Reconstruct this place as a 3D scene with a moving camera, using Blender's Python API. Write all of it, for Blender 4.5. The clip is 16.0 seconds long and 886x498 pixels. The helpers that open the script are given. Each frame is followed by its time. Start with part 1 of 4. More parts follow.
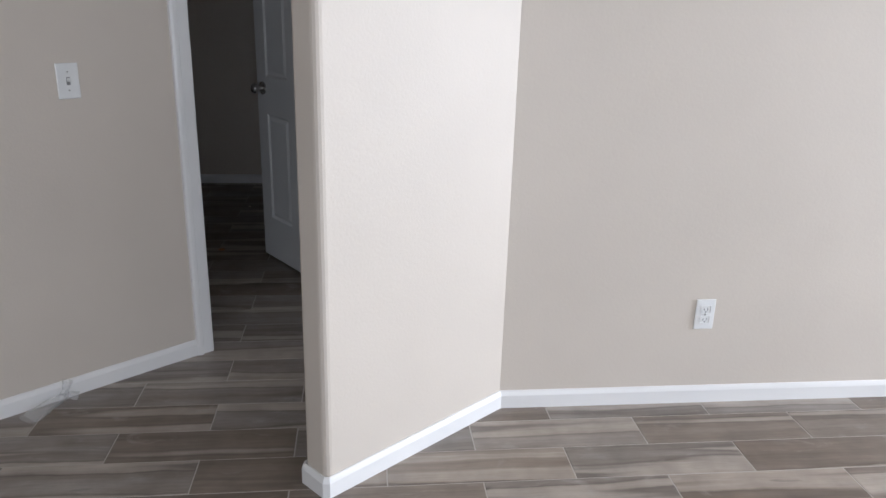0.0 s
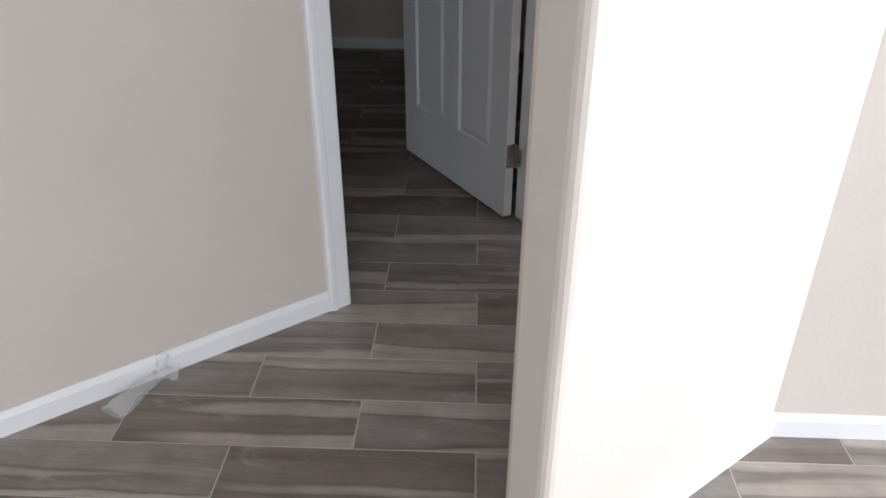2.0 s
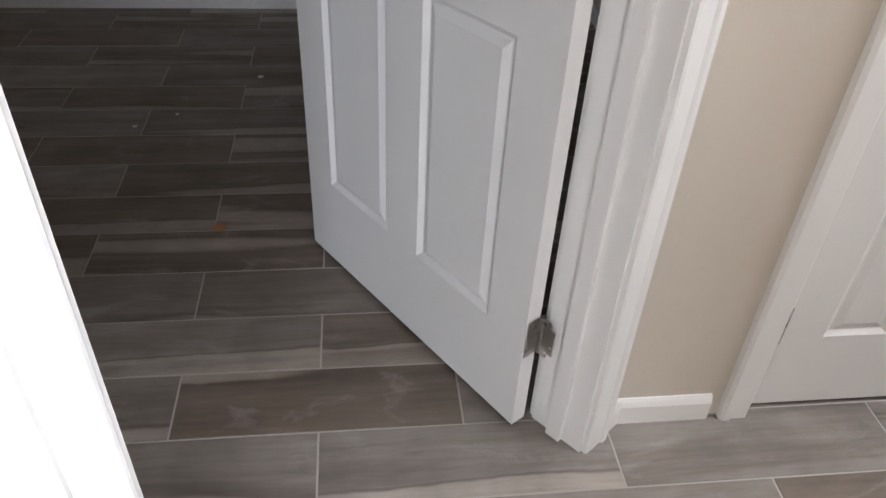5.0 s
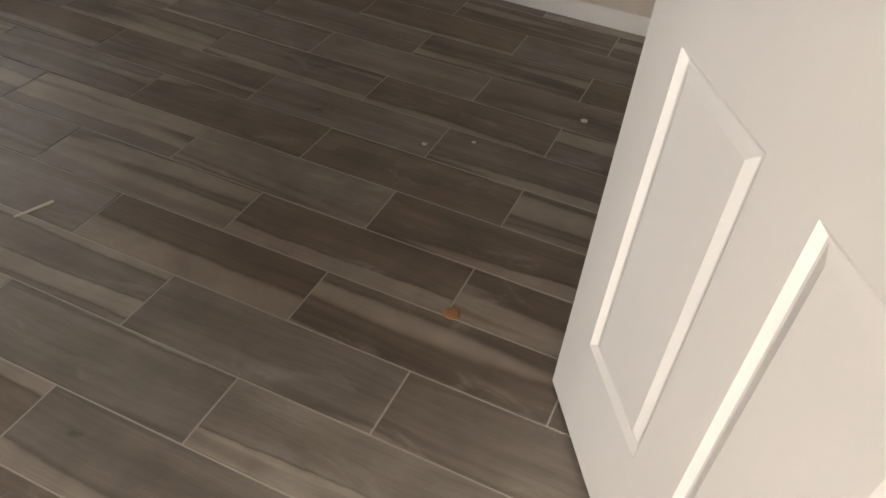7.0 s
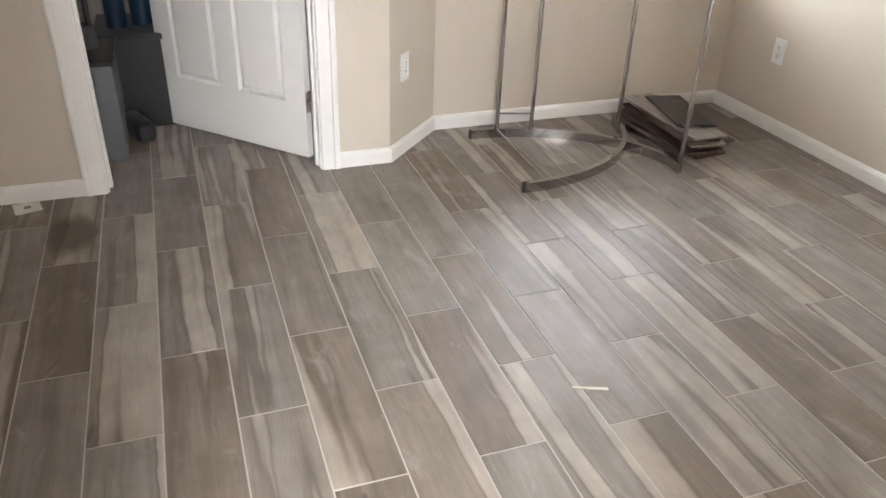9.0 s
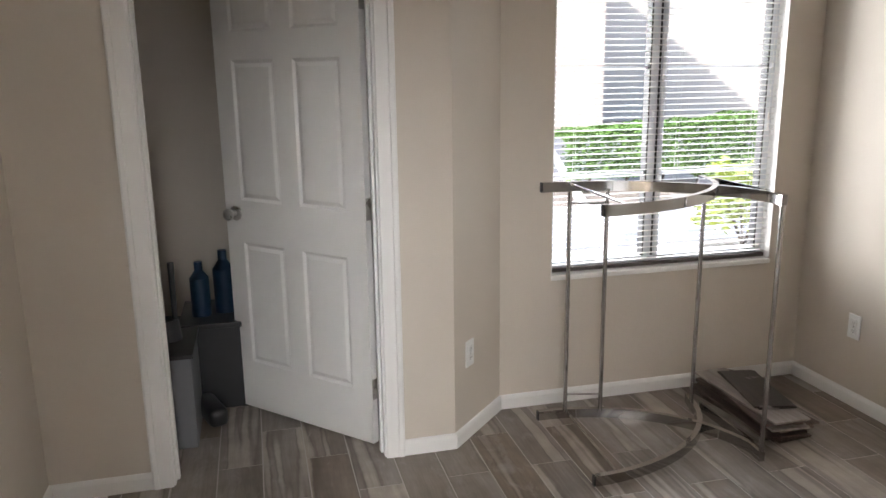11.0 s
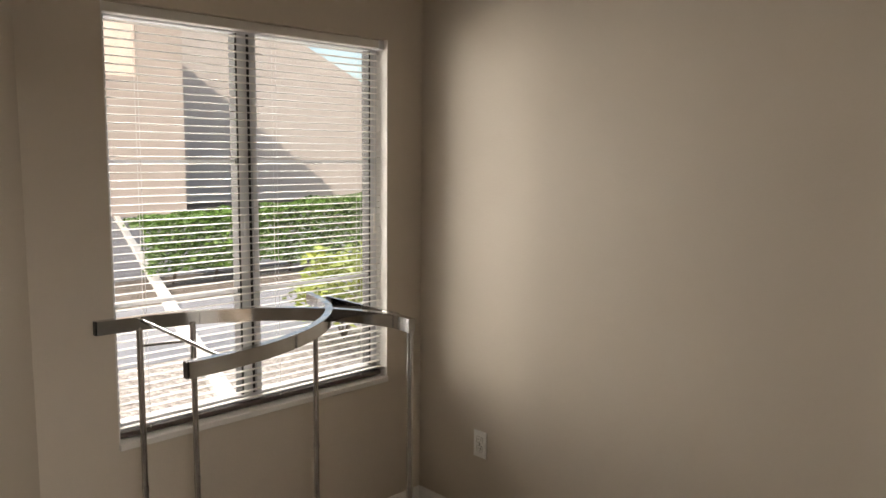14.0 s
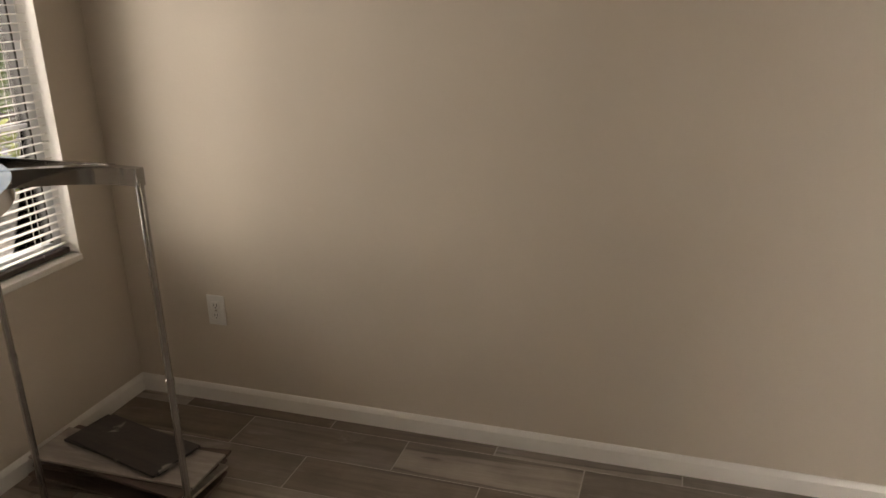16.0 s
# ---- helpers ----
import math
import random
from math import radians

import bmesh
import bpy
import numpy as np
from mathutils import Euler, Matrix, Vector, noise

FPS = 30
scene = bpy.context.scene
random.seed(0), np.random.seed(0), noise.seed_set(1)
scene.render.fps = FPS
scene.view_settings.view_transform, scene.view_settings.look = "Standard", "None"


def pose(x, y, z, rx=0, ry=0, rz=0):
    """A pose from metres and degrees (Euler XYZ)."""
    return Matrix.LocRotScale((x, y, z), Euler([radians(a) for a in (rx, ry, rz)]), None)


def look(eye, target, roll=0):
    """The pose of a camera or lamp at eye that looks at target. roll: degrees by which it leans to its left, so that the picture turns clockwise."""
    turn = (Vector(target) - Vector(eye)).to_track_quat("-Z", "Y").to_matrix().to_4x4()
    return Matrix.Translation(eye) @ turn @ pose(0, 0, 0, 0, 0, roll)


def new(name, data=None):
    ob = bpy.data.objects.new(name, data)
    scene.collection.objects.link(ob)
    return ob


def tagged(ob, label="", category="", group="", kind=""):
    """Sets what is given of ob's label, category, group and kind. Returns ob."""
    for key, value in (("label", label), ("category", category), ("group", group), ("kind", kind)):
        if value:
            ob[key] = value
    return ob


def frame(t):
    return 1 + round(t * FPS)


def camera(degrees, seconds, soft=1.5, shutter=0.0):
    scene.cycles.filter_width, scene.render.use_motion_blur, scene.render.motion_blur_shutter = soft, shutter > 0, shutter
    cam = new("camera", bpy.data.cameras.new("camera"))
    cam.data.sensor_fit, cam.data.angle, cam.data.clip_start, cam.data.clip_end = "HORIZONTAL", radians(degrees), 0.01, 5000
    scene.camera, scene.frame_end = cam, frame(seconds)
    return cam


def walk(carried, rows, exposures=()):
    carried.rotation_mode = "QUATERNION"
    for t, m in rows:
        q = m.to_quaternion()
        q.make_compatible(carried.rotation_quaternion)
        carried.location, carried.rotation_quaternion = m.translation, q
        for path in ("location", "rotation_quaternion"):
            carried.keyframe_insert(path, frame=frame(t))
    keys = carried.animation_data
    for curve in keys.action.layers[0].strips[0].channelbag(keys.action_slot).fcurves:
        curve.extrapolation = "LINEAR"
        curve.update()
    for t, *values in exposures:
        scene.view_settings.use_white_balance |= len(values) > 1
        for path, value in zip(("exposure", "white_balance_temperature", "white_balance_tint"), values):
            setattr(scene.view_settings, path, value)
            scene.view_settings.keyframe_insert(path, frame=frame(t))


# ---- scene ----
cam = camera(60.7, 16.0)
PATH = [
    (0, (0.521, -3.174, 1.427), (0.733, -1.29, 0.788), 1.6),
    (0.5, (0.475, -2.982, 1.368), (0.559, -1.156, 0.555), 1.3),
    (1, (0.368, -2.759, 1.355), (0.394, -0.978, 0.445), 0.7),
    (1.5, (0.315, -2.511, 1.316), (0.278, -0.763, 0.344), 0.5),
    (2, (0.272, -2.189, 1.324), (0.2, -0.459, 0.323), 0.1),
    (2.5, (0.158, -1.918, 1.33), (0.087, -0.201, 0.306), -0.6),
    (3, (0.104, -1.682, 1.317), (0.117, 0.013, 0.255), -1.5),
    (3.5, (0.101, -1.37, 1.305), (0.199, 0.289, 0.194), -1.2),
    (3.7, (0.088, -1.256, 1.306), (0.217, 0.39, 0.176), -1.2),
    (5.8, (0.107, -0.346, 1.218), (0.314, 1.167, -0.073), 5.7),
    (6, (0.109, -0.279, 1.239), (0.234, 1.231, -0.066), 5.9),
    (6.5, (0.101, -0.132, 1.22), (-0.043, 1.363, -0.099), 5.3),
    (7, (0.088, -0.037, 1.227), (-0.433, 1.355, -0.111), 5.6),
    (7.5, (0.128, 0.032, 1.237), (-0.799, 1.191, -0.104), 4.7),
    (8, (0.029, -0.012, 1.257), (-1.196, 0.948, 0.002), 3.2),
    (8.5, (0.001, -0.01, 1.278), (-1.476, 0.762, 0.171), 2.0),
    (9, (-0.009, -0.026, 1.31), (-1.63, 0.576, 0.304), 2.1),
    (9.2, (-0.021, -0.026, 1.32), (-1.682, 0.525, 0.35), 1.7),
    (11.3, (-0.104, 0.049, 1.567), (-1.997, 0.577, 1.197), -0.7),
    (11.5, (-0.133, 0.048, 1.593), (-2.017, 0.632, 1.265), -0.4),
    (12, (-0.186, 0.119, 1.622), (-2.051, 0.808, 1.407), 0.0),
    (12.5, (-0.3, 0.272, 1.635), (-2.152, 1.011, 1.472), 0.4),
    (13, (-0.407, 0.381, 1.623), (-2.219, 1.21, 1.445), 0.7),
    (13.5, (-0.595, 0.384, 1.595), (-2.223, 1.529, 1.4), 1.3),
    (14, (-0.76, 0.408, 1.579), (-2.174, 1.8, 1.331), 0.6),
    (14.5, (-0.902, 0.462, 1.521), (-2.167, 1.957, 1.112), -1.1),
    (15, (-1.016, 0.563, 1.474), (-2.106, 2.144, 0.915), -3.2),
    (15.5, (-1.09, 0.62, 1.456), (-1.973, 2.29, 0.8), -3.7),
    (16, (-1.263, 0.533, 1.453), (-1.848, 2.331, 0.801), -1.2),
]
EXPOSURES = [(0, -2.7, 5700, 11), (1.5, -2.25, 5700, 11), (2.5, -1.85, 5800, 12), (3.5, -1.35, 5800, 12), (5.8, -0.05, 6100, 12), (6.5, 0.0, 8100, 17), (7, 0.6, 7200, 13), (7.5, 1.2, 8400, 18), (8, 2.0, 7500, 14), (8.6, 2.65, 6200, 10), (9.2, 2.65, 6200, 10), (11.3, 1.75, 6250, 11), (12.5, 1.48, 6550, 11), (13.5, 1.15, 7050, 12), (14.5, 0.78, 7700, 12), (16, 0.95, 7850, 14)]
walk(cam, [(t, look(e, g, r)) for t, e, g, r in PATH], EXPOSURES)

# ---- world, sun, window light ----
SUN = Vector((0.5, -1.0, 0.70)).normalized()
world = bpy.data.worlds.new("sky")
scene.world = world
world.use_nodes = True
wn = world.node_tree
sky = wn.nodes.new("ShaderNodeTexSky")
sky.sky_type = "NISHITA"
sky.sun_disc = False
sky.sun_elevation = math.asin(SUN.z)
sky.sun_rotation = math.atan2(SUN.x, SUN.y)
wn.links.new(sky.outputs[0], wn.nodes["Background"].inputs[0])
wn.nodes["Background"].inputs[1].default_value = 0.10


def lamp(name, data_type, m, energy, color, **kw):
    data = bpy.data.lights.new(name, data_type)
    data.energy, data.color = energy, color
    if data_type == "AREA":
        data.shape, data.size, data.size_y = "RECTANGLE", kw["size"], kw["size_y"]
        data.spread = radians(kw.get("spread", 180))
    else:
        data.angle = radians(0.53)
    ob = new(name, data)
    ob.matrix_world = m
    return ob


lamp("sun", "SUN", look(SUN * 20, (0, 0, 0)), 2.8, (1.0, 0.95, 0.88))
# daylight in the glass doors of the living room, inferred and out of view
lamp("daylight_living", "AREA", look((6.5, -1.9, 1.1), (0.5, -1.5, 0.8)), 1750, (0.97, 0.98, 1.0), size=1.8, size_y=2.0)
# unseen fill added for the hall walls, set in an assumed south opening
lamp("living_fill_south", "AREA", look((1.1, -6.1, 1.2), (0.4, 0.0, 1.0)), 600, (0.97, 0.98, 1.0), size=4.0, size_y=2.0)
# panel added outside, beside the sight line, to light the north wall
lamp("window_side_fill", "AREA", look((-4.9, 0.95, 1.35), (-3.2, 1.92, 1.3)), 47, (1.0, 0.98, 0.95), size=1.5, size_y=1.7)
# large panel added above the view outdoors, standing in for sky light
lamp("window_high_fill", "AREA", look((-9.2, 3.0, 4.6), (-3.2, 1.9, 1.3)), 570, (0.96, 0.98, 1.0), size=8.0, size_y=1.9)
# fill added high in the corridor, where no fixture or window stands
lamp("corridor_fill", "AREA", look((1.95, -0.18, 2.35), (0.0, 0.15, 0.3)), 41, (1.0, 0.98, 0.96), size=0.7, size_y=0.6)


# ---- materials ----
def material(name):
    m = bpy.data.materials.new(name)
    m.use_nodes = True
    nt = m.node_tree
    return m, nt, nt.nodes["Principled BSDF"]


def node(nt, kind, **kw):
    n = nt.nodes.new(kind)
    for k, v in kw.items():
        if k == "op":
            n.operation = v
        elif k == "mix":
            n.data_type = v
        else:
            n.inputs[k.replace("_", " ")].default_value = v
    return n


def ramp(nt, src, stops):
    r = nt.nodes.new("ShaderNodeValToRGB")
    e = r.color_ramp.elements
    while len(e) < len(stops):
        e.new(0.5)
    for el, (p, c) in zip(e, stops):
        el.position, el.color = p, (*c, 1)
    nt.links.new(src, r.inputs[0])
    return r.outputs[0]


def mapped(nt, scale, coord="Object", shift=None):
    tc = nt.nodes.new("ShaderNodeTexCoord")
    mp = nt.nodes.new("ShaderNodeMapping")
    mp.inputs["Scale"].default_value = scale
    src = tc.outputs[coord]
    if shift is not None:
        add = nt.nodes.new("ShaderNodeVectorMath")
        nt.links.new(src, add.inputs[0])
        nt.links.new(shift, add.inputs[1])
        src = add.outputs[0]
    nt.links.new(src, mp.inputs[0])
    return mp.outputs[0]


def noise_at(nt, vec, scale, detail=4.0, rough=0.55, dist=0.0):
    n = nt.nodes.new("ShaderNodeTexNoise")
    n.inputs["Scale"].default_value = scale
    n.inputs["Detail"].default_value = detail
    n.inputs["Roughness"].default_value = rough
    n.inputs["Distortion"].default_value = dist
    nt.links.new(vec, n.inputs["Vector"])
    return n.outputs[0]


def mixed(nt, fac, a, b, blend="MIX"):
    m = nt.nodes.new("ShaderNodeMix")
    m.data_type, m.blend_type = "RGBA", blend
    for sock, v in ((m.inputs["Factor"], fac), (m.inputs["A"], a), (m.inputs["B"], b)):
        if isinstance(v, (int, float)):
            sock.default_value = v
        elif isinstance(v, tuple):
            sock.default_value = (*v, 1)
        else:
            nt.links.new(v, sock)
    return m.outputs["Result"]


def bump(nt, bsdf, height, strength, distance=0.002):
    b = nt.nodes.new("ShaderNodeBump")
    b.inputs["Strength"].default_value = strength
    b.inputs["Distance"].default_value = distance
    nt.links.new(height, b.inputs["Height"])
    nt.links.new(b.outputs[0], bsdf.inputs["Normal"])


def painted(name, color, rough, grain=90.0, strength=0.25, tone=0.05, coat=0.0):
    """Rolled wall or trim paint: faint blotches, orange-peel relief."""
    m, nt, b = material(name)
    v = mapped(nt, (1, 1, 1))
    big = noise_at(nt, v, 1.7, 3)
    lo = tuple(c * (1 - tone) for c in color)
    hi = tuple(min(1, c * (1 + tone)) for c in color)
    nt.links.new(ramp(nt, big, [(0.3, lo), (0.7, hi)]), b.inputs["Base Color"])
    b.inputs["Roughness"].default_value = rough
    b.inputs["Coat Weight"].default_value = coat
    bump(nt, b, noise_at(nt, v, grain, 3), strength, 0.0015)
    return m


WALL = painted("wall_paint", (0.61, 0.55, 0.475), 0.55, 110, 0.35, 0.03)
CEIL = painted("ceiling_paint", (0.74, 0.72, 0.68), 0.8, 60, 0.6, 0.02)
TRIM = painted("trim_paint", (0.80, 0.79, 0.77), 0.32, 140, 0.08, 0.02)
DOOR = painted("door_paint", (0.76, 0.75, 0.73), 0.38, 160, 0.12, 0.02)
PLASTIC = painted("white_plastic", (0.80, 0.80, 0.78), 0.3, 200, 0.02, 0.01)
DARKSLOT = painted("slot_dark", (0.03, 0.03, 0.03), 0.6, 200, 0.02)
STUCCO = painted("stucco", (0.56, 0.47, 0.41), 0.9, 25, 0.8, 0.05)
STUCCO_B = painted("stucco_pale", (0.62, 0.55, 0.50), 0.9, 25, 0.8, 0.05)
CONCRETE = painted("concrete", (0.20, 0.20, 0.215), 0.85, 40, 0.5, 0.12)
VINYL = painted("vinyl", (0.66, 0.67, 0.70), 0.35, 150, 0.03, 0.01)
SLAT = painted("slat", (0.80, 0.78, 0.75), 0.4, 150, 0.02, 0.02)
# blind's bottom rail: dark colour carries the shade of being backlit
RAIL_BACKLIT = painted("rail_backlit", (0.075, 0.062, 0.055), 0.45, 150, 0.03, 0.1)
GROUT = painted("grout", (0.47, 0.435, 0.40), 0.85, 300, 0.5, 0.10)
BRONZE = painted("bronze", (0.035, 0.028, 0.024), 0.35, 200, 0.05, 0.2)
FINIAL = painted("finial", (0.30, 0.25, 0.18), 0.35, 120, 0.1, 0.25)
BLACKP = painted("black_plastic", (0.02, 0.02, 0.022), 0.35, 150, 0.05, 0.1)
TEAL = painted("blue_plastic", (0.004, 0.022, 0.050), 0.4, 120, 0.05, 0.2)
CABINET = painted("cabinet_paint", (0.17, 0.175, 0.185), 0.45, 120, 0.1, 0.03)
CARD = painted("card", (0.75, 0.74, 0.70), 0.6, 200, 0.05, 0.05)
INK = painted("ink", (0.25, 0.24, 0.23), 0.7, 200, 0.05, 0.1)
WOODCHIP = painted("wood_chip", (0.42, 0.22, 0.10), 0.7, 150, 0.3, 0.2)
STICKM = painted("pale_stick", (0.70, 0.64, 0.55), 0.6, 150, 0.2, 0.1)


def metal(name, color, rough):
    m, nt, b = material(name)
    b.inputs["Metallic"].default_value = 1.0
    v = mapped(nt, (1, 1, 1))
    nt.links.new(ramp(nt, noise_at(nt, v, 12, 4), [(0.3, tuple(c * 0.8 for c in color)), (0.7, color)]), b.inputs["Base Color"])
    r = node(nt, "ShaderNodeMapRange", From_Min=0.3, From_Max=0.7, To_Min=rough * 0.7, To_Max=rough * 1.5)
    nt.links.new(noise_at(nt, v, 30, 3), r.inputs[0])
    nt.links.new(r.outputs[0], b.inputs["Roughness"])
    return m


CHROME = metal("chrome", (0.54, 0.53, 0.525), 0.09)
NICKEL = metal("nickel", (0.50, 0.48, 0.45), 0.28)


def wood_tile():
    """Glazed wood-look porcelain: streaks along the length, a pale sap band, knots; differs from tile to tile."""
    m, nt, b = material("wood_tile")
    info = nt.nodes.new("ShaderNodeObjectInfo")
    geo = nt.nodes.new("ShaderNodeNewGeometry")
    both = node(nt, "ShaderNodeMath", op="ADD")
    nt.links.new(info.outputs["Random"], both.inputs[0])
    nt.links.new(geo.outputs["Random Per Island"], both.inputs[1])
    wn_ = nt.nodes.new("ShaderNodeTexWhiteNoise")
    wn_.noise_dimensions = "1D"
    nt.links.new(both.outputs[0], wn_.inputs["W"])
    shift = node(nt, "ShaderNodeVectorMath", op="SCALE", Scale=40.0)
    nt.links.new(wn_.outputs["Color"], shift.inputs[0])
    s = shift.outputs[0]
    # the grain wanders sideways along the tile
    wander = node(nt, "ShaderNodeMath", op="MULTIPLY_ADD")
    wander.inputs[1].default_value, wander.inputs[2].default_value = 0.045, -0.0225
    nt.links.new(noise_at(nt, mapped(nt, (2.4, 4.0, 1), shift=s), 1.0, 5, 0.6), wander.inputs[0])
    side = nt.nodes.new("ShaderNodeCombineXYZ")
    nt.links.new(wander.outputs[0], side.inputs["Y"])
    bent = node(nt, "ShaderNodeVectorMath", op="ADD")
    nt.links.new(s, bent.inputs[0])
    nt.links.new(side.outputs[0], bent.inputs[1])
    w = bent.outputs[0]
    streak = noise_at(nt, mapped(nt, (0.9, 10, 1), shift=w), 1.4, 6, 0.6, 0.3)
    fine = noise_at(nt, mapped(nt, (7, 150, 1), shift=w), 1.4, 4, 0.65, 0.3)
    band = noise_at(nt, mapped(nt, (0.30, 8.0, 1), shift=w), 1.0, 2.2, 0.5, 0.3)
    bloom = noise_at(nt, mapped(nt, (5, 11, 1), shift=w), 1.0, 5, 0.65, 0.8)
    warp = noise_at(nt, mapped(nt, (1, 1, 1), shift=s), 7, 3, 0.6)
    knot = noise_at(nt, mapped(nt, (5.0, 13, 1), shift=s), 1.0, 2, 0.5, 0.5)
    wav = nt.nodes.new("ShaderNodeTexWave")
    wav.wave_type, wav.bands_direction = "BANDS", "Y"
    for key, val in (("Scale", 9.0), ("Distortion", 9.0), ("Detail", 3.0), ("Detail Scale", 0.9), ("Detail Roughness", 0.6)):
        wav.inputs[key].default_value = val
    nt.links.new(mapped(nt, (0.35, 1.6, 1), shift=w), wav.inputs["Vector"])
    base = ramp(nt, streak, [(0.26, (0.140, 0.114, 0.093)), (0.42, (0.188, 0.162, 0.139)), (0.58, (0.232, 0.206, 0.182)), (0.76, (0.285, 0.256, 0.229))])
    tone = ramp(nt, wn_.outputs["Value"], [(0.0, (0.78, 0.69, 0.60)), (0.3, (0.93, 0.86, 0.79)), (0.6, (1.0, 1.0, 1.0)), (0.85, (1.10, 1.10, 1.11)), (1.0, (1.22, 1.21, 1.20))])
    c = mixed(nt, 1.0, base, tone, "MULTIPLY")
    ring = ramp(nt, wav.outputs[0], [(0.0, (0.72, 0.70, 0.68)), (0.25, (1.0, 1.0, 1.0)), (0.8, (1.0, 1.0, 1.0)), (1.0, (1.14, 1.13, 1.11))])
    c = mixed(nt, 0.16, c, ring, "MULTIPLY")
    bandf = ramp(nt, band, [(0.560, (0, 0, 0)), (0.592, (0.50, 0.50, 0.50)), (0.66, (0.62, 0.62, 0.62)), (0.72, (0.10, 0.10, 0.10))])
    c = mixed(nt, bandf, c, (0.48, 0.42, 0.36))
    edgef = ramp(nt, band, [(0.52, (0, 0, 0)), (0.556, (0.48, 0.48, 0.48)), (0.575, (0, 0, 0))])
    c = mixed(nt, edgef, c, (0.075, 0.052, 0.038))
    knotf = ramp(nt, knot, [(0.72, (0, 0, 0)), (0.79, (0.75, 0.75, 0.75))])
    c = mixed(nt, knotf, c, (0.055, 0.042, 0.034))
    bloomf = ramp(nt, bloom, [(0.58, (0, 0, 0)), (0.72, (0.42, 0.42, 0.42))])
    c = mixed(nt, bloomf, c, (0.40, 0.375, 0.35))
    cloud = ramp(nt, warp, [(0.3, (0.78, 0.77, 0.76)), (0.7, (1.18, 1.18, 1.18))])
    c = mixed(nt, 0.8, c, cloud, "MULTIPLY")
    finef = ramp(nt, fine, [(0.32, (0.72, 0.71, 0.70)), (0.5, (1.0, 1.0, 1.0)), (0.7, (1.16, 1.16, 1.16))])
    c = mixed(nt, 0.38, c, finef, "MULTIPLY")
    nt.links.new(c, b.inputs["Base Color"])
    rr = node(nt, "ShaderNodeMapRange", From_Min=0.3, From_Max=0.7, To_Min=0.40, To_Max=0.58)
    nt.links.new(noise_at(nt, mapped(nt, (1, 1, 1), shift=s), 6, 4), rr.inputs[0])
    nt.links.new(rr.outputs[0], b.inputs["Roughness"])
    b.inputs["Specular IOR Level"].default_value = 0.75
    bump(nt, b, fine, 0.12, 0.001)
    return m


TILE = wood_tile()


def old_tile(name, lo, hi, rough, blotched=False):
    m, nt, b = material(name)
    v = mapped(nt, (2, 14, 1))
    c = ramp(nt, noise_at(nt, v, 2.2, 5, 0.6, 0.8), [(0.3, lo), (0.7, hi)])
    if blotched:
        # pale blotches over the plank's colour
        patch = ramp(nt, noise_at(nt, mapped(nt, (1, 1, 1)), 7, 5, 0.5, 0.6), [(0.63, (0, 0, 0)), (0.67, (0.75, 0.75, 0.75))])
        c = mixed(nt, patch, c, (0.44, 0.41, 0.38))
    nt.links.new(c, b.inputs["Base Color"])
    b.inputs["Roughness"].default_value = rough
    bump(nt, b, noise_at(nt, mapped(nt, (1, 1, 1)), 60, 4), 0.3, 0.002)
    return m


PLANK = old_tile("plank_brown", (0.042, 0.025, 0.020), (0.130, 0.088, 0.073), 0.5)
PLANK_PALE = old_tile("plank_pale", (0.24, 0.21, 0.19), (0.42, 0.375, 0.34), 0.45)
PLANK_DARK = old_tile("plank_dark", (0.022, 0.020, 0.022), (0.07, 0.055, 0.048), 0.3, True)


def glass(name, rough=0.0):
    m, nt, b = material(name)
    mixn = nt.nodes.new("ShaderNodeMixShader")
    tr = nt.nodes.new("ShaderNodeBsdfTransparent")
    gl = nt.nodes.new("ShaderNodeBsdfGlossy")
    gl.inputs["Roughness"].default_value = rough
    fr = node(nt, "ShaderNodeFresnel", IOR=1.45)
    nt.links.new(fr.outputs[0], mixn.inputs[0])
    nt.links.new(tr.outputs[0], mixn.inputs[1])
    nt.links.new(gl.outputs[0], mixn.inputs[2])
    nt.links.new(mixn.outputs[0], nt.nodes["Material Output"].inputs[0])
    return m


GLASS = glass("pane_glass")


def film():
    m, nt, b = material("clear_film")
    b.inputs["Base Color"].default_value = (0.85, 0.85, 0.85, 1)
    b.inputs["Roughness"].default_value = 0.12
    b.inputs["Alpha"].default_value = 0.22
    bump(nt, b, noise_at(nt, mapped(nt, (1, 1, 1)), 45, 3), 0.6, 0.004)
    return m


FILM = film()


def speckled(name, stops, scale, rough, bumps):
    m, nt, b = material(name)
    v = mapped(nt, (1, 1, 1))
    vo = nt.nodes.new("ShaderNodeTexVoronoi")
    vo.inputs["Scale"].default_value = scale
    nt.links.new(v, vo.inputs["Vector"])
    nt.links.new(ramp(nt, vo.outputs["Color"], stops), b.inputs["Base Color"])
    b.inputs["Roughness"].default_value = rough
    bump(nt, b, vo.outputs["Distance"], bumps, 0.02)
    return m


GRAVEL = speckled("gravel", [(0.1, (0.22, 0.18, 0.155)), (0.5, (0.36, 0.315, 0.275)), (0.9, (0.54, 0.49, 0.44))], 28, 0.9, 0.8)
DIRT = speckled("dirt", [(0.1, (0.10, 0.08, 0.065)), (0.9, (0.19, 0.155, 0.125))], 12, 0.95, 0.5)


def leafy(name, lo, hi):
    m, nt, b = material(name)
    geo = nt.nodes.new("ShaderNodeNewGeometry")
    nt.links.new(ramp(nt, geo.outputs["Random Per Island"], [(0.0, lo), (1.0, hi)]), b.inputs["Base Color"])
    b.inputs["Roughness"].default_value = 0.5
    b.inputs["Transmission Weight"].default_value = 0.0
    b.inputs["Subsurface Weight"].default_value = 0.0
    return m


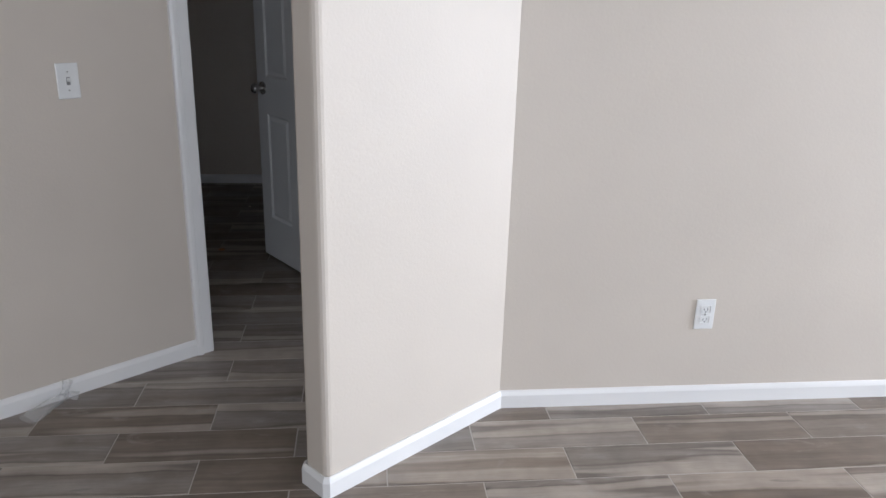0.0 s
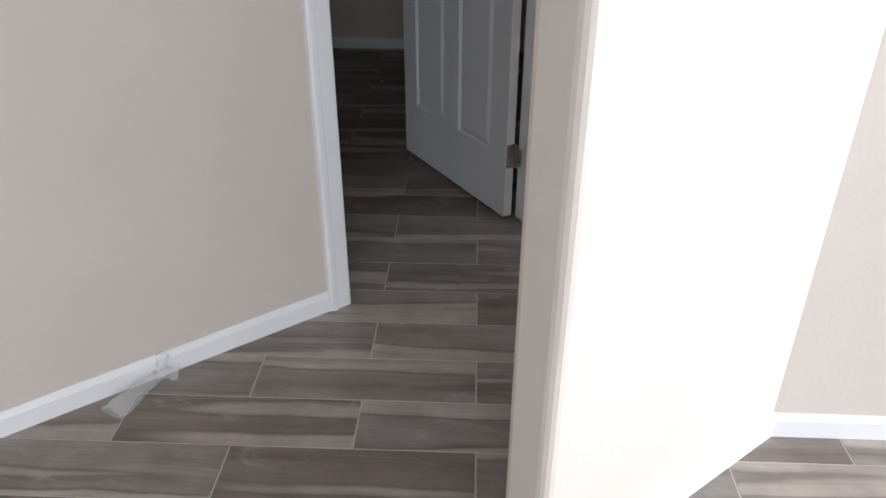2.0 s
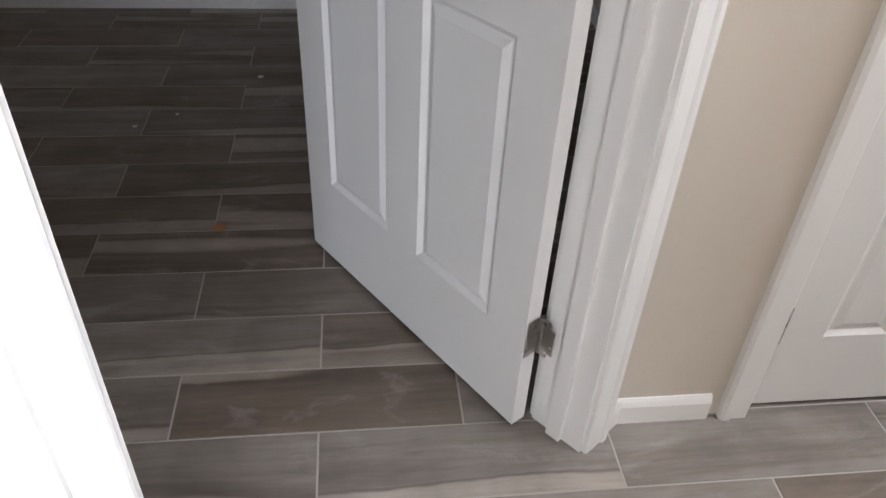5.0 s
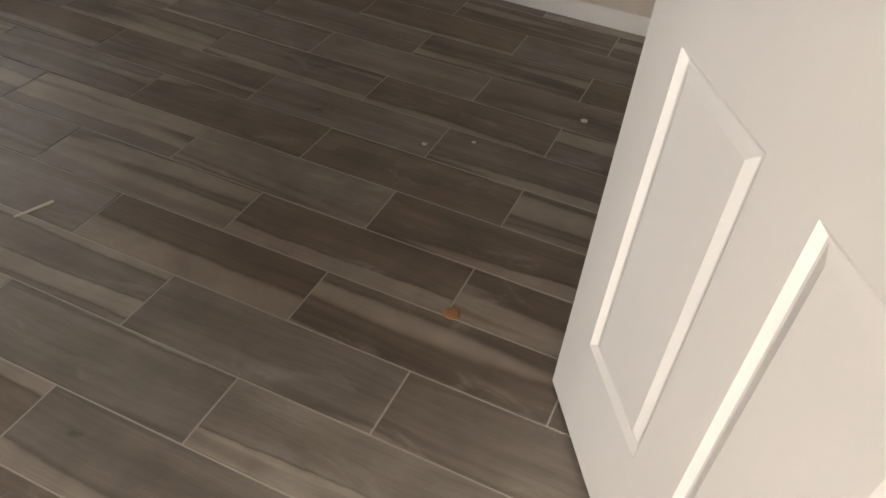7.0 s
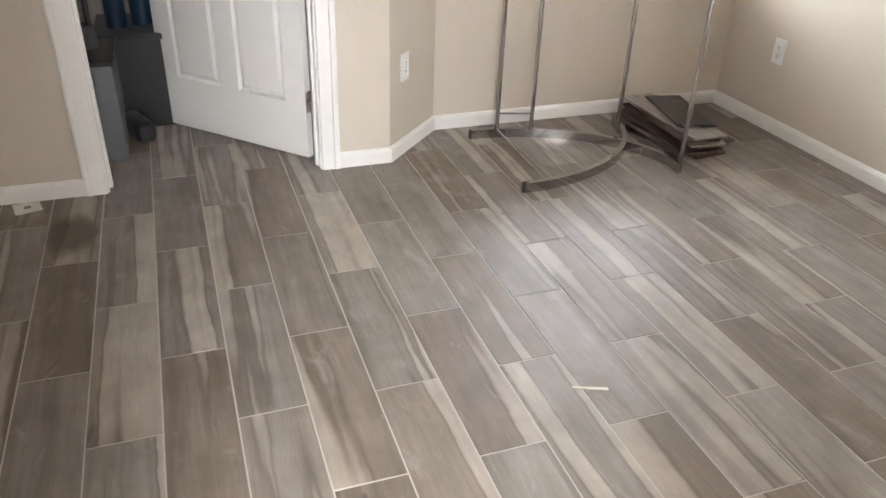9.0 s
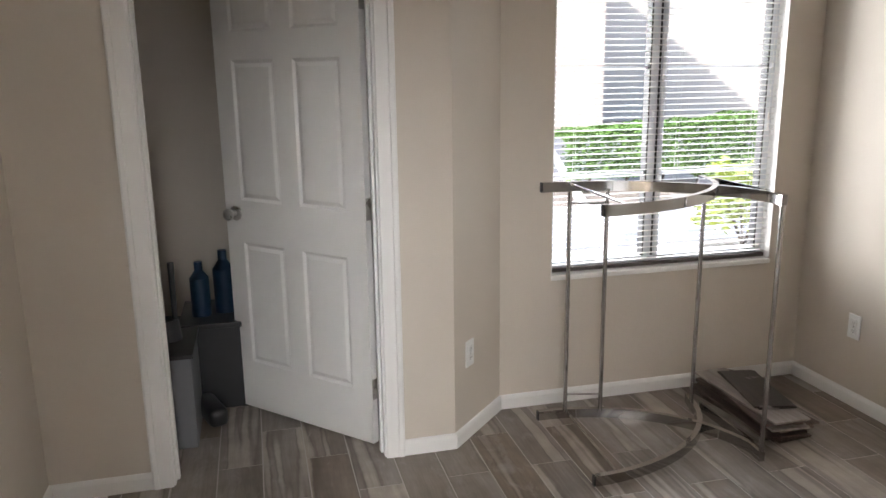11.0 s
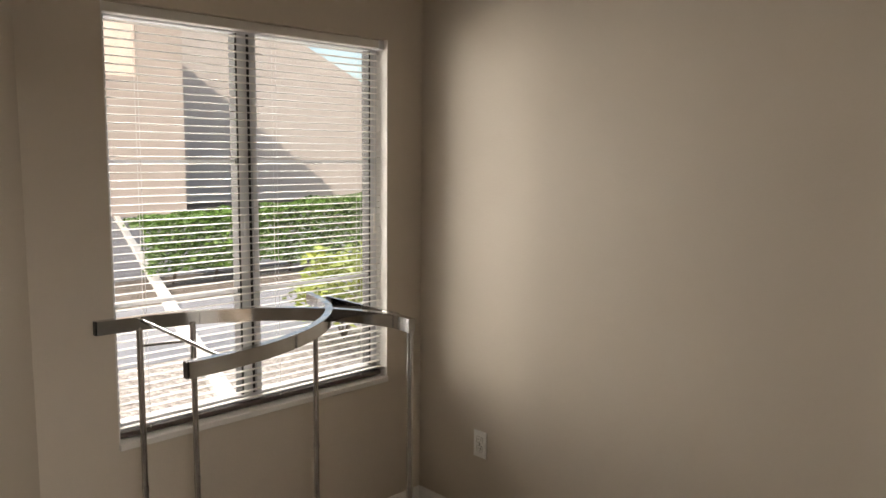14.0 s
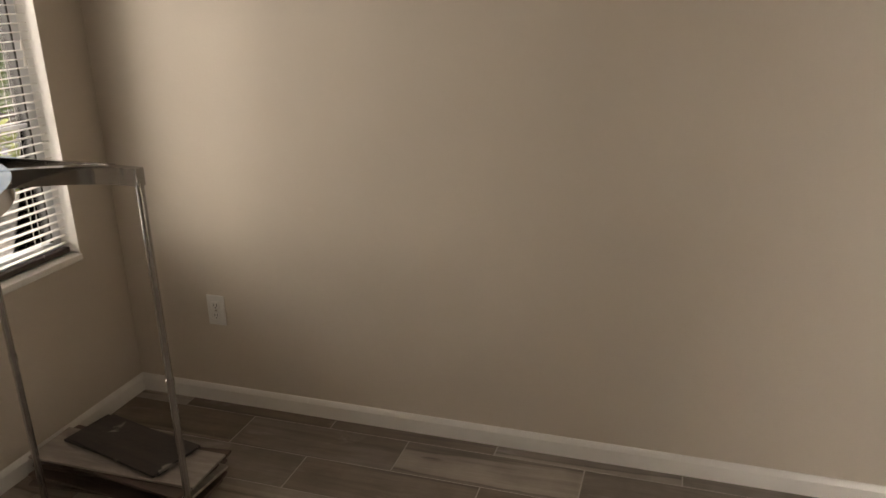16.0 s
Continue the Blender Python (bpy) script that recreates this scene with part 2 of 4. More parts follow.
HEDGE = leafy("hedge_leaf", (0.06, 0.13, 0.02), (0.15, 0.28, 0.05))
BUSH = leafy("bush_leaf", (0.24, 0.33, 0.03), (0.46, 0.52, 0.07))
BARK = painted("bark", (0.12, 0.09, 0.07), 0.9, 40, 0.8, 0.3)
STONEW = painted("white_stone", (0.66, 0.64, 0.60), 0.85, 40, 0.6, 0.15)


def stain_mat():
    m, nt, b = material("floor_stain")
    b.inputs["Base Color"].default_value = (0.15, 0.122, 0.080, 1)
    b.inputs["Roughness"].default_value = 0.3
    v = mapped(nt, (1, 1, 1), "Generated")
    gr = node(nt, "ShaderNodeVectorMath", op="DISTANCE")
    nt.links.new(v, gr.inputs[0])
    gr.inputs[1].default_value = (0.5, 0.5, 0.5)
    wob = node(nt, "ShaderNodeMath", op="MULTIPLY_ADD")
    nt.links.new(noise_at(nt, v, 5, 4), wob.inputs[0])
    wob.inputs[1].default_value = 0.35
    nt.links.new(gr.outputs["Value"], wob.inputs[2])
    nt.links.new(ramp(nt, wob.outputs[0], [(0.45, (0.55, 0.55, 0.55)), (0.62, (0, 0, 0))]), b.inputs["Alpha"])
    return m


STAIN = stain_mat()


# ---- mesh helpers ----
def mesh_of(bm, name, mat, smooth=False):
    me = bpy.data.meshes.new(name)
    bmesh.ops.recalc_face_normals(bm, faces=bm.faces)
    bm.to_mesh(me)
    bm.free()
    me.materials.append(mat)
    if smooth:
        me.polygons.foreach_set("use_smooth", [True] * len(me.polygons))
        me.set_sharp_from_angle(angle=radians(35))
    return me


def part(name, bm, mat, parent=None, label="", smooth=False, m=None):
    ob = new(name, mesh_of(bm, name, mat, smooth))
    if m is not None:
        ob.matrix_world = m
    if parent is not None:
        ob.parent = parent
    return tagged(ob, label)


def thing(name, m, label, category, group="", kind=""):
    ob = new(name)
    ob.matrix_world = m
    ob.empty_display_size = 0.1
    return tagged(ob, label, category, group, kind)


def add_box(bm, lo, hi, bevel=0.0, seg=2):
    c = [(a + b) / 2 for a, b in zip(lo, hi)]
    d = [b - a for a, b in zip(lo, hi)]
    r = bmesh.ops.create_cube(bm, size=1.0, matrix=Matrix.Translation(c) @ Matrix.Diagonal((*d, 1)))
    if bevel:
        edges = list({e for v in r["verts"] for e in v.link_edges})
        bmesh.ops.bevel(bm, geom=edges, offset=bevel, segments=seg, affect="EDGES", profile=0.5)
    return bm


def box(lo, hi, bevel=0.0, seg=2):
    return add_box(bmesh.new(), lo, hi, bevel, seg)


def prism(points, z0, z1, round_at=(), radius=0.02):
    """An upright block over a polygon; the upright edges numbered in round_at are rounded."""
    bm = bmesh.new()
    low = [bm.verts.new((x, y, z0)) for x, y in points]
    f = bm.faces.new(low)
    bm.normal_update()
    up = bmesh.ops.extrude_face_region(bm, geom=[f])["geom"]
    bmesh.ops.translate(bm, verts=[v for v in up if isinstance(v, bmesh.types.BMVert)], vec=(0, 0, z1 - z0))
    bm.verts.ensure_lookup_table()
    if round_at:
        want = [points[i] for i in round_at]
        es = [e for e in bm.edges if abs(e.verts[0].co.z - e.verts[1].co.z) > 1e-4 and any((e.verts[0].co.xy - Vector(w)).length < 1e-5 for w in want)]
        bmesh.ops.bevel(bm, geom=es, offset=radius, segments=4, affect="EDGES", profile=0.5)
    bmesh.ops.recalc_face_normals(bm, faces=bm.faces)
    return bm


def add_cyl(bm, a, b, r, seg=14, r2=None):
    a, b = Vector(a), Vector(b)
    d = b - a
    m = Matrix.Translation((a + b) / 2) @ d.to_track_quat("Z", "Y").to_matrix().to_4x4()
    bmesh.ops.create_cone(bm, cap_ends=True, segments=seg, radius1=r, radius2=r if r2 is None else r2, depth=d.length, matrix=m)
    return bm


def cyl(a, b, r, seg=14, r2=None):
    return add_cyl(bmesh.new(), a, b, r, seg, r2)


def sweep(points, profile, closed=False):
    """A profile (pairs: across to the left, up) carried along a plan path with mitred corners; ends capped."""
    bm = bmesh.new()
    rings, n = [], len(points)
    pts = [Vector(p) for p in points]
    for i, p in enumerate(pts):
        d0 = (p - pts[i - 1]).normalized() if i else None
        d1 = (pts[i + 1] - p).normalized() if i < n - 1 else None
        d0, d1 = d0 or d1, d1 or d0
        side = Vector((-d0.y - d1.y, d0.x + d1.x)).normalized()
        side /= max(0.3, side.dot(Vector((-d0.y, d0.x))))
        rings.append([bm.verts.new((p.x + side.x * a, p.y + side.y * a, z)) for a, z in profile])
    for r0, r1 in zip(rings, rings[1:]):
        for k in range(len(profile)):
            j = (k + 1) % len(profile)
            bm.faces.new((r0[k], r0[j], r1[j], r1[k]))
    bm.faces.new(rings[0])
    bm.faces.new(rings[-1][::-1])
    bmesh.ops.recalc_face_normals(bm, faces=bm.faces)
    return bm


# ---- plan ----
U = Vector((0.777, 0.629))
N = Vector((-0.629, 0.777))
CEILING = 2.74


def sn(s, n):
    """A place in the plan from lengths along and across the slanted wall."""
    p = U * s + N * n
    return (p.x, p.y)


def cross_y(n, y):
    """Where the line at n across the slanted wall meets a wall of constant y."""
    x = (N.y * y - n) / 0.629
    return (x, y)


FACE, BACK = -0.122, -0.004      # slanted wall: hall face, bedroom face
D0, D1 = -0.245, 0.585           # rough opening of the bedroom door, along the slanted wall
HEAD = 2.075
YS_H, YS_B = -0.872, -0.768      # south wall of the bedroom
YE_H, YE_B = 0.337, 0.452        # wall with the closed door
XE = 1.15                        # east wall of the bedroom
YN = 2.670
XW = -3.197
XC = -2.886                      # wall with the closet door
CL0, CL1 = -0.345, 0.507         # rough opening of the closet door


def structure(name, bm, mat, label, category="wall"):
    return tagged(part(name, bm, mat), label, category, "", "structure")


WL = "smooth beige painted drywall"
# slanted wall, left of the door, with the return to the west
a = cross_y(FACE, YS_H)
b = cross_y(BACK, YS_B)
structure("wall_slanted", prism([(-5.0, YS_H), a, sn(D0, FACE), sn(D0, BACK), b, (-5.0, YS_B)], -0.02, CEILING), WALL, WL)
e1, e2 = cross_y(FACE, YE_H), cross_y(BACK, YE_B)
CD0, CD1 = 0.885, 1.51
structure("wall_corridor", prism([sn(D1, FACE), e1, (CD0, YE_H), (CD0, YE_B), e2, sn(D1, BACK)], -0.02, CEILING), WALL, WL)
structure("wall_corridor_east", prism([(CD1, YE_H), (3.2, YE_H), (3.2, YE_B), (CD1, YE_B)], -0.02, CEILING), WALL, WL)
structure("wall_over_door", prism([sn(D0, FACE), sn(D1, FACE), sn(D1, BACK), sn(D0, BACK)], HEAD, CEILING), WALL, WL)
structure("wall_over_closed_door", prism([(CD0, YE_H), (CD1, YE_H), (CD1, YE_B), (CD0, YE_B)], HEAD, CEILING), WALL, WL)
# partition stub and the wall with the outlet
SF, SB, SE = -1.235, -1.124, -0.471
p_in, p_out = cross_y(SF, -0.769), cross_y(SB, -0.655)
structure("wall_partition", prism([sn(SE, SF), p_in, (6.7, -0.769), (6.7, -0.655), p_out, sn(SE, SB)], -0.02, CEILING, (0, 5), 0.022), WALL, "beige partition wall with a rounded free end")
# bedroom shell
structure("wall_north", prism([(XW - 0.16, YN), (XE, YN), (XE, YN + 0.12), (XW - 0.16, YN + 0.12)], -0.02, CEILING), WALL, WL)
structure("wall_east", prism([(XE, YE_B), (XE + 0.12, YE_B), (XE + 0.12, YN + 0.12), (XE, YN + 0.12)], -0.02, CEILING), WALL, WL)
CH0, CH1 = (XC, 0.786), (XW, 1.083)
structure("wall_closet_south", prism([(XC, YS_B), (XC, CL0), (XC - 0.115, CL0), (XC - 0.115, YS_B)], -0.02, CEILING), WALL, WL)
structure("wall_closet_north", prism([(XC, CL1), CH0, CH1, (XW - 0.12, CH1[1]), (XC - 0.115, 0.70), (XC - 0.115, CL1)], -0.02, CEILING), WALL, "beige wall with a slanted corner beside the closet door")
structure("wall_over_closet_door", prism([(XC, CL0), (XC, CL1), (XC - 0.115, CL1), (XC - 0.115, CL0)], HEAD, CEILING), WALL, WL)
W0, W1, WZ0, WZ1 = 1.327, 2.476, 0.612, 2.042
XWO = XW - 0.15
for nm, y0, y1, z0, z1 in (("wall_window_south", CH1[1], W0, -0.02, CEILING), ("wall_window_north", W1, YN, -0.02, CEILING), ("wall_window_below", W0, W1, -0.02, WZ0), ("wall_window_above", W0, W1, WZ1, CEILING)):
    structure(nm, box((XWO, y0, z0), (XW, y1, z1)), WALL, WL)
structure("wall_outside_corner", box((XWO, 0.62, -0.4), (XWO + 0.03, CH1[1], CEILING)), STUCCO, "stucco outer wall")
# closet shell
structure("wall_closet_back", box((-4.3, YS_B, -0.02), (-4.2, 0.70, CEILING)), WALL, WL)
structure("wall_closet_end", box((-4.2, 0.60, -0.02), (XC - 0.117, 0.70, CEILING)), WALL, WL)
# living room shell, with a glass door opening east and an added one south
structure("wall_living_west", box((-5.1, -6.2, -0.02), (-5.0, YS_B, CEILING)), WALL, WL)
structure("wall_living_south_a", box((-5.1, -6.3, -0.02), (-1.15, -6.2, CEILING)), WALL, WL)
structure("wall_living_south_b", box((2.95, -6.3, -0.02), (6.8, -6.2, CEILING)), WALL, WL)
structure("wall_living_south_top", box((-1.15, -6.3, 2.22), (2.95, -6.2, CEILING)), WALL, WL)
# slab added out of view to block direct sun at the south opening
structure("sun_block_south", box((-2.6, -9.5, 2.5), (4.4, -6.3, 2.6)), STUCCO, "unseen stucco slab keeping sun out of the south opening", "roof")
structure("wall_living_east_a", box((6.6, -6.2, -0.02), (6.7, -3.3, CEILING)), WALL, WL)
structure("wall_living_east_b", box((6.6, -0.9, -0.02), (6.7, -0.77, CEILING)), WALL, WL)
structure("wall_living_east_top", box((6.6, -3.3, 2.15), (6.7, -0.9, CEILING)), WALL, WL)
structure("wall_corridor_end", box((3.2, 0.30, -0.02), (3.3, YE_B, CEILING)), WALL, WL)
structure("wall_corridor_end_top", box((3.2, -0.655, 2.15), (3.3, 0.30, CEILING)), WALL, WL)
structure("wall_far_room", box((6.6, -0.65, -0.02), (6.7, YN + 0.12, CEILING)), WALL, WL)
structure("wall_far_room_north", box((1.27, YN, -0.02), (6.7, YN + 0.12, CEILING)), WALL, WL)
# the same kind of added sun blocker, over the east opening
structure("sun_block_east", box((6.7, -6.3, 2.5), (10.0, 0.5, 2.6)), STUCCO, "unseen stucco slab keeping sun out of the east opening", "roof")
structure("ceiling", box((-5.1, -6.3, CEILING), (6.8, YN + 0.12, CEILING + 0.12)), CEIL, "white textured ceiling", "ceiling")


# ---- trim ----
BASE = [(0.0, 0.0), (0.013, 0.0), (0.013, 0.050), (0.010, 0.058), (0.008, 0.062), (0.004, 0.067), (0.0, 0.067)]


def baseboard(points, name="baseboard"):
    """The plan path runs with the room on its left."""
    return structure(name, sweep(points, BASE), TRIM, "white painted moulded baseboard", "baseboard")


CW = 0.072
baseboard([sn(D0 - CW + 0.02, FACE), a, (-4.99, YS_H)])
baseboard([(CD0 - 0.075, YE_H), e1, sn(D1 + 0.062, FACE)])
baseboard([(3.19, YE_H), (CD1 + 0.075, YE_H)])
sa, sb = Vector(sn(SE, SF)), Vector(sn(SE, SB))
baseboard([(6.59, -0.769), p_in, sn(SE + 0.008, SF), sn(SE, SF + 0.008), sn(SE, SB - 0.008), sn(SE + 0.008, SB), p_out, (3.19, -0.655)])
baseboard([(XC, CL0 - 0.058), (XC, YS_B), b, sn(D0 - CW + 0.02, BACK)])
baseboard([(XE, YE_B), (XE, YN), (XW, YN), CH1, CH0, (XC, CL1 + 0.058)])
baseboard([sn(D1 + CW, BACK), e2, (XE, YE_B)])


def casing_leg(points, z0, z1, name="door_casing"):
    """A casing board upright on a wall: two plan points on the wall's face, from the opening outwards."""
    p0, p1 = Vector(points[0]), Vector(points[1])
    d = (p1 - p0).normalized()
    w = (p1 - p0).length
    out = Vector(points[2])
    prof = [(0, 0), (0, 0.013), (0.004, 0.016), (w - 0.026, 0.016), (w - 0.022, 0.021), (w - 0.008, 0.021), (w, 0.016), (w, 0)]
    bm = bmesh.new()
    rings = [[bm.verts.new((*(p0 + d * q + out * h), z)) for q, h in prof] for z in (z0, z1)]
    k = len(prof)
    for i in range(k):
        bm.faces.new((rings[0][i], rings[0][(i + 1) % k], rings[1][(i + 1) % k], rings[1][i]))
    bm.faces.new(rings[0][::-1])
    bm.faces.new(rings[1])
    return part(name, bm, TRIM)


def door_set(name, p0, p1, out, depth, head, cw, both=True, label="white painted door frame and casing"):
    """Jambs, head, stop and casings round a rough opening p0-p1 in plan; out points to the side that p0-p1 lies on."""
    p0, p1, out = Vector(p0), Vector(p1), Vector(out)
    d = (p1 - p0).normalized()
    th = 0.019
    root = thing(name, Matrix(), label, "door frame", kind="structure")

    def quad_prism(nm, s0, s1, o0, o1, z0, z1):
        w = (p1 - p0).length
        pts = [p0 + d * q + out * o for q, o in ((s0, o0), (s1, o0), (s1, o1), (s0, o1))]
        return part(nm, prism([tuple(q) for q in pts], z0, z1), TRIM, root)

    w = (p1 - p0).length
    quad_prism("jamb", 0.0, th, -depth - 0.003, 0.003, 0, head)
    quad_prism("jamb", w - th, w, -depth - 0.003, 0.003, 0, head)
    quad_prism("head_jamb", th, w - th, -depth - 0.003, 0.003, head - th, head)
    for s0, s1 in ((th, th + 0.011), (w - th - 0.011, w - th)):
        quad_prism("stop", s0, s1, -depth + 0.042, -depth + 0.075, 0, head - th)
    quad_prism("stop", th + 0.011, w - th - 0.011, -depth + 0.042, -depth + 0.075, head - th - 0.011, head - th)
    r = 0.006
    faces = [(Vector((0, 0)), out)] + ([(-out * depth, -out)] if both else [])
    for off, o in faces:
        for q0, q1 in ((th - r, th - r - cw), (w - th + r, w - th + r + cw)):
            leg = casing_leg((p0 + d * q0 + off, p0 + d * q1 + off, o), 0.0, head - th + r)
            leg.parent = root
        q0, q1 = th - r - cw, w - th + r + cw
        pts = [p0 + d * q0 + off, p0 + d * q1 + off, p0 + d * q1 + off + o * 0.0165, p0 + d * q0 + off + o * 0.0165]
        part("head_casing", prism([tuple(q) for q in pts], head - th + r, head - th + r + cw), TRIM, root)
    return root


door_set("door_frame_bedroom", sn(D0, FACE), sn(D1, FACE), -N, BACK - FACE, HEAD, 0.070)
door_set("door_frame_closed", (CD0, YE_H), (CD1, YE_H), (0, -1), YE_B - YE_H, HEAD, 0.062)
door_set("door_frame_closet", (XC, CL0), (XC, CL1), (1, 0), 0.115, HEAD, 0.076, label="white painted door frame with wide flat casing")


# ---- doors ----
def door_slab(width, height=2.03, thick=0.035, low=0.230):
    """Six moulded panels, pressed into both faces; hinge edge at x = 0, front face at y = 0, back at y = thick."""
    st, mid = 0.102, 0.105
    pw = (width - 2 * st - mid) / 2
    xs = [0, st, st + pw, st + pw + mid, width - st, width]
    zs = [0, low, 0.795, 0.985, 1.585, 1.700, 1.900, height]
    bm = bmesh.new()
    for y, flip in ((0, False), (thick, True)):
        v = [[bm.verts.new((x, y, z)) for z in zs] for x in xs]
        panels = []
        for i in range(5):
            for k in range(7):
                q = (v[i][k], v[i + 1][k], v[i + 1][k + 1], v[i][k + 1])
                f = bm.faces.new(q[::-1] if flip else q)
                if i in (1, 3) and k in (1, 3, 5):
                    panels.append(f)
        bm.normal_update()
        bmesh.ops.inset_individual(bm, faces=panels, thickness=0.006, depth=-0.003)
        bmesh.ops.inset_individual(bm, faces=panels, thickness=0.010, depth=-0.005)
        bmesh.ops.inset_individual(bm, faces=panels, thickness=0.006, depth=0.0)
        bmesh.ops.inset_individual(bm, faces=panels, thickness=0.022, depth=0.006)
    edge = [e for e in bm.edges if e.is_boundary]
    bmesh.ops.bridge_loops(bm, edges=edge)
    bmesh.ops.recalc_face_normals(bm, faces=bm.faces)
    return bm


def knob_parts(root, x, z, thick):
    for y, s in ((0.0, -1), (thick, 1)):
        bm = bmesh.new()
        add_cyl(bm, (x, y, z), (x, y + s * 0.008, z), 0.033, 28)
        add_cyl(bm, (x, y + s * 0.006, z), (x, y + s * 0.034, z), 0.012, 18)
        bmesh.ops.create_uvsphere(bm, u_segments=24, v_segments=14, radius=0.027, matrix=Matrix.Translation((x, y + s * 0.048, z)) @ Matrix.Diagonal((1, 0.8, 1, 1)))
        part("door_knob", bm, NICKEL, root, "round satin nickel knob", True)


# bedroom door, swung open into the bedroom; its front face is turned to the doorway
def door_pose(front_hinge, front_free, z=0.012):
    a0, b0 = Vector(front_hinge), Vector(front_free)
    d = (b0 - a0).normalized()
    return Matrix.Translation((a0.x, a0.y, z)) @ Matrix.Rotation(math.atan2(d.y, d.x), 4, "Z")


def mirrored_door(name, m, width, label, hinges=(0.24, 1.0, 1.80)):
    """A six-panel door hung at x = 0, its thickness behind the front face at y = 0."""
    root = thing(name, m, label, "door")
    bm = door_slab(width)
    bmesh.ops.translate(bm, verts=bm.verts, vec=(0, -0.035, 0))
    part("slab", bm, DOOR, root)
    for y, s in ((-0.035, -1), (0.0, 1)):
        bm = bmesh.new()
        x, z = width - 0.068, 0.925
        add_cyl(bm, (x, y, z), (x, y + s * 0.008, z), 0.033, 28)
        add_cyl(bm, (x, y + s * 0.006, z), (x, y + s * 0.034, z), 0.012, 18)
        bmesh.ops.create_uvsphere(bm, u_segments=24, v_segments=14, radius=0.027, matrix=Matrix.Translation((x, y + s * 0.048, z)) @ Matrix.Diagonal((1, 0.8, 1, 1)))
        part("door_knob", bm, NICKEL, root, "round satin nickel knob", True)
    for z in hinges:
        h = part("hinge", cyl((-0.006, -0.039, z - 0.045), (-0.006, -0.039, z + 0.045), 0.006, 12), NICKEL, root, "brushed nickel butt hinge", True)
        part("hinge_leaf", box((-0.003, -0.035, z - 0.045), (-0.0005, -0.002, z + 0.045), 0.001, 1), NICKEL, h)
        part("hinge_leaf", rounded_plate(z), NICKEL, h)
    return root


def rounded_plate(z):
    """The jamb's leaf, folded back beside the pin, with rounded corners."""
    bm = box((-0.040, -0.0375, z - 0.045), (-0.008, -0.0350, z + 0.045))
    es = [e for e in bm.edges if abs(e.verts[0].co.y - e.verts[1].co.y) > 0.001 and e.verts[0].co.x < -0.02]
    bmesh.ops.bevel(bm, geom=es, offset=0.014, segments=4, affect="EDGES")
    return bm


mirrored_door("bedroom_door", door_pose((0.392, 0.329), (-0.030, 0.980)), 0.765, "white six-panel door standing open into the bedroom")
mirrored_door("closet_door", door_pose((-2.988, 0.458), (-3.590, -0.105)), 0.80, "white six-panel door standing open into the dark closet")
cd = thing("corridor_door", pose(CD0 + 0.022, YE_H + 0.012, 0.012), "closed white six-panel door in the corridor wall", "door")
part("slab", door_slab(CD1 - CD0 - 0.044, low=0.195), DOOR, cd)
knob_parts(cd, CD1 - CD0 - 0.044 - 0.068, 0.925, 0.035)
for z in (0.24, 1.0, 1.80):
    part("hinge", cyl((-0.0015, -0.009, z - 0.045), (-0.0015, -0.009, z + 0.045), 0.0072, 12), NICKEL, cd, "brushed nickel butt hinge", True)


# ---- window, blind, curtain rod ----
win = thing("window_1", Matrix(), "white vinyl sliding window with two panes and thin grilles", "window", kind="structure")
XF = XWO + 0.03
part("window_sill", box((XWO + 0.055, W0 + 0.0005, WZ0 - 0.012), (XW + 0.010, W1 - 0.0005, WZ0 + 0.012), 0.004), TRIM, win, "white painted sill")
# white liners put the lit look of the reveal sides into colour
for y0, y1 in ((W0, W0 + 0.004), (W1 - 0.004, W1)):
    part("reveal", box((XWO + 0.081, y0, WZ0 + 0.013), (XW + 0.001, y1, WZ1)), TRIM, win, "white liner added to brighten the window's side")
for lo, hi in (((XF, W0, WZ0 + 0.012), (XF + 0.05, W0 + 0.035, WZ1)), ((XF, W1 - 0.035, WZ0 + 0.012), (XF + 0.05, W1, WZ1)), ((XF, W0 + 0.035, WZ0 + 0.012), (XF + 0.05, W1 - 0.035, WZ0 + 0.055)), ((XF, W0 + 0.035, WZ1 - 0.04), (XF + 0.05, W1 - 0.035, WZ1))):
    part("window_frame", box(lo, hi, 0.003), VINYL, win)
YM = (W0 + W1) / 2 - 0.04
part("mullion", box((XF + 0.004, YM - 0.035, WZ0 + 0.055), (XF + 0.046, YM + 0.005, WZ1 - 0.04), 0.003), VINYL, win)
part("mullion", box((XF + 0.010, YM + 0.013, WZ0 + 0.055), (XF + 0.060, YM + 0.036, WZ1 - 0.04), 0.003), VINYL, win)
# dark gap lines added as black strips, covering stile sides that show bright
for y in (YM - 0.043, YM + 0.0052, W1 - 0.043):
    part("stile_strip", box((XF + 0.003, y, WZ0 + 0.055), (XF + 0.049, y + 0.0075, WZ1 - 0.04)), DARKSLOT, win, "black strip along the side of a window stile")
part("latch", box((XF + 0.046, YM - 0.022, 1.27), (XF + 0.062, YM - 0.004, 1.35), 0.004), VINYL, win)
for y0, y1, xo in ((W0 + 0.035, YM - 0.035, 0.02), (YM + 0.036, W1 - 0.035, 0.034)):
    pane = part("pane", box((XF + xo, y0, WZ0 + 0.055), (XF + xo + 0.004, y1, WZ1 - 0.04)), GLASS, win)
    pane.visible_shadow = False
    for z in (1.065, 1.545):
        part("grille", box((XF + xo + 0.005, y0, z - 0.006), (XF + xo + 0.011, y1, z + 0.006)), VINYL, win)

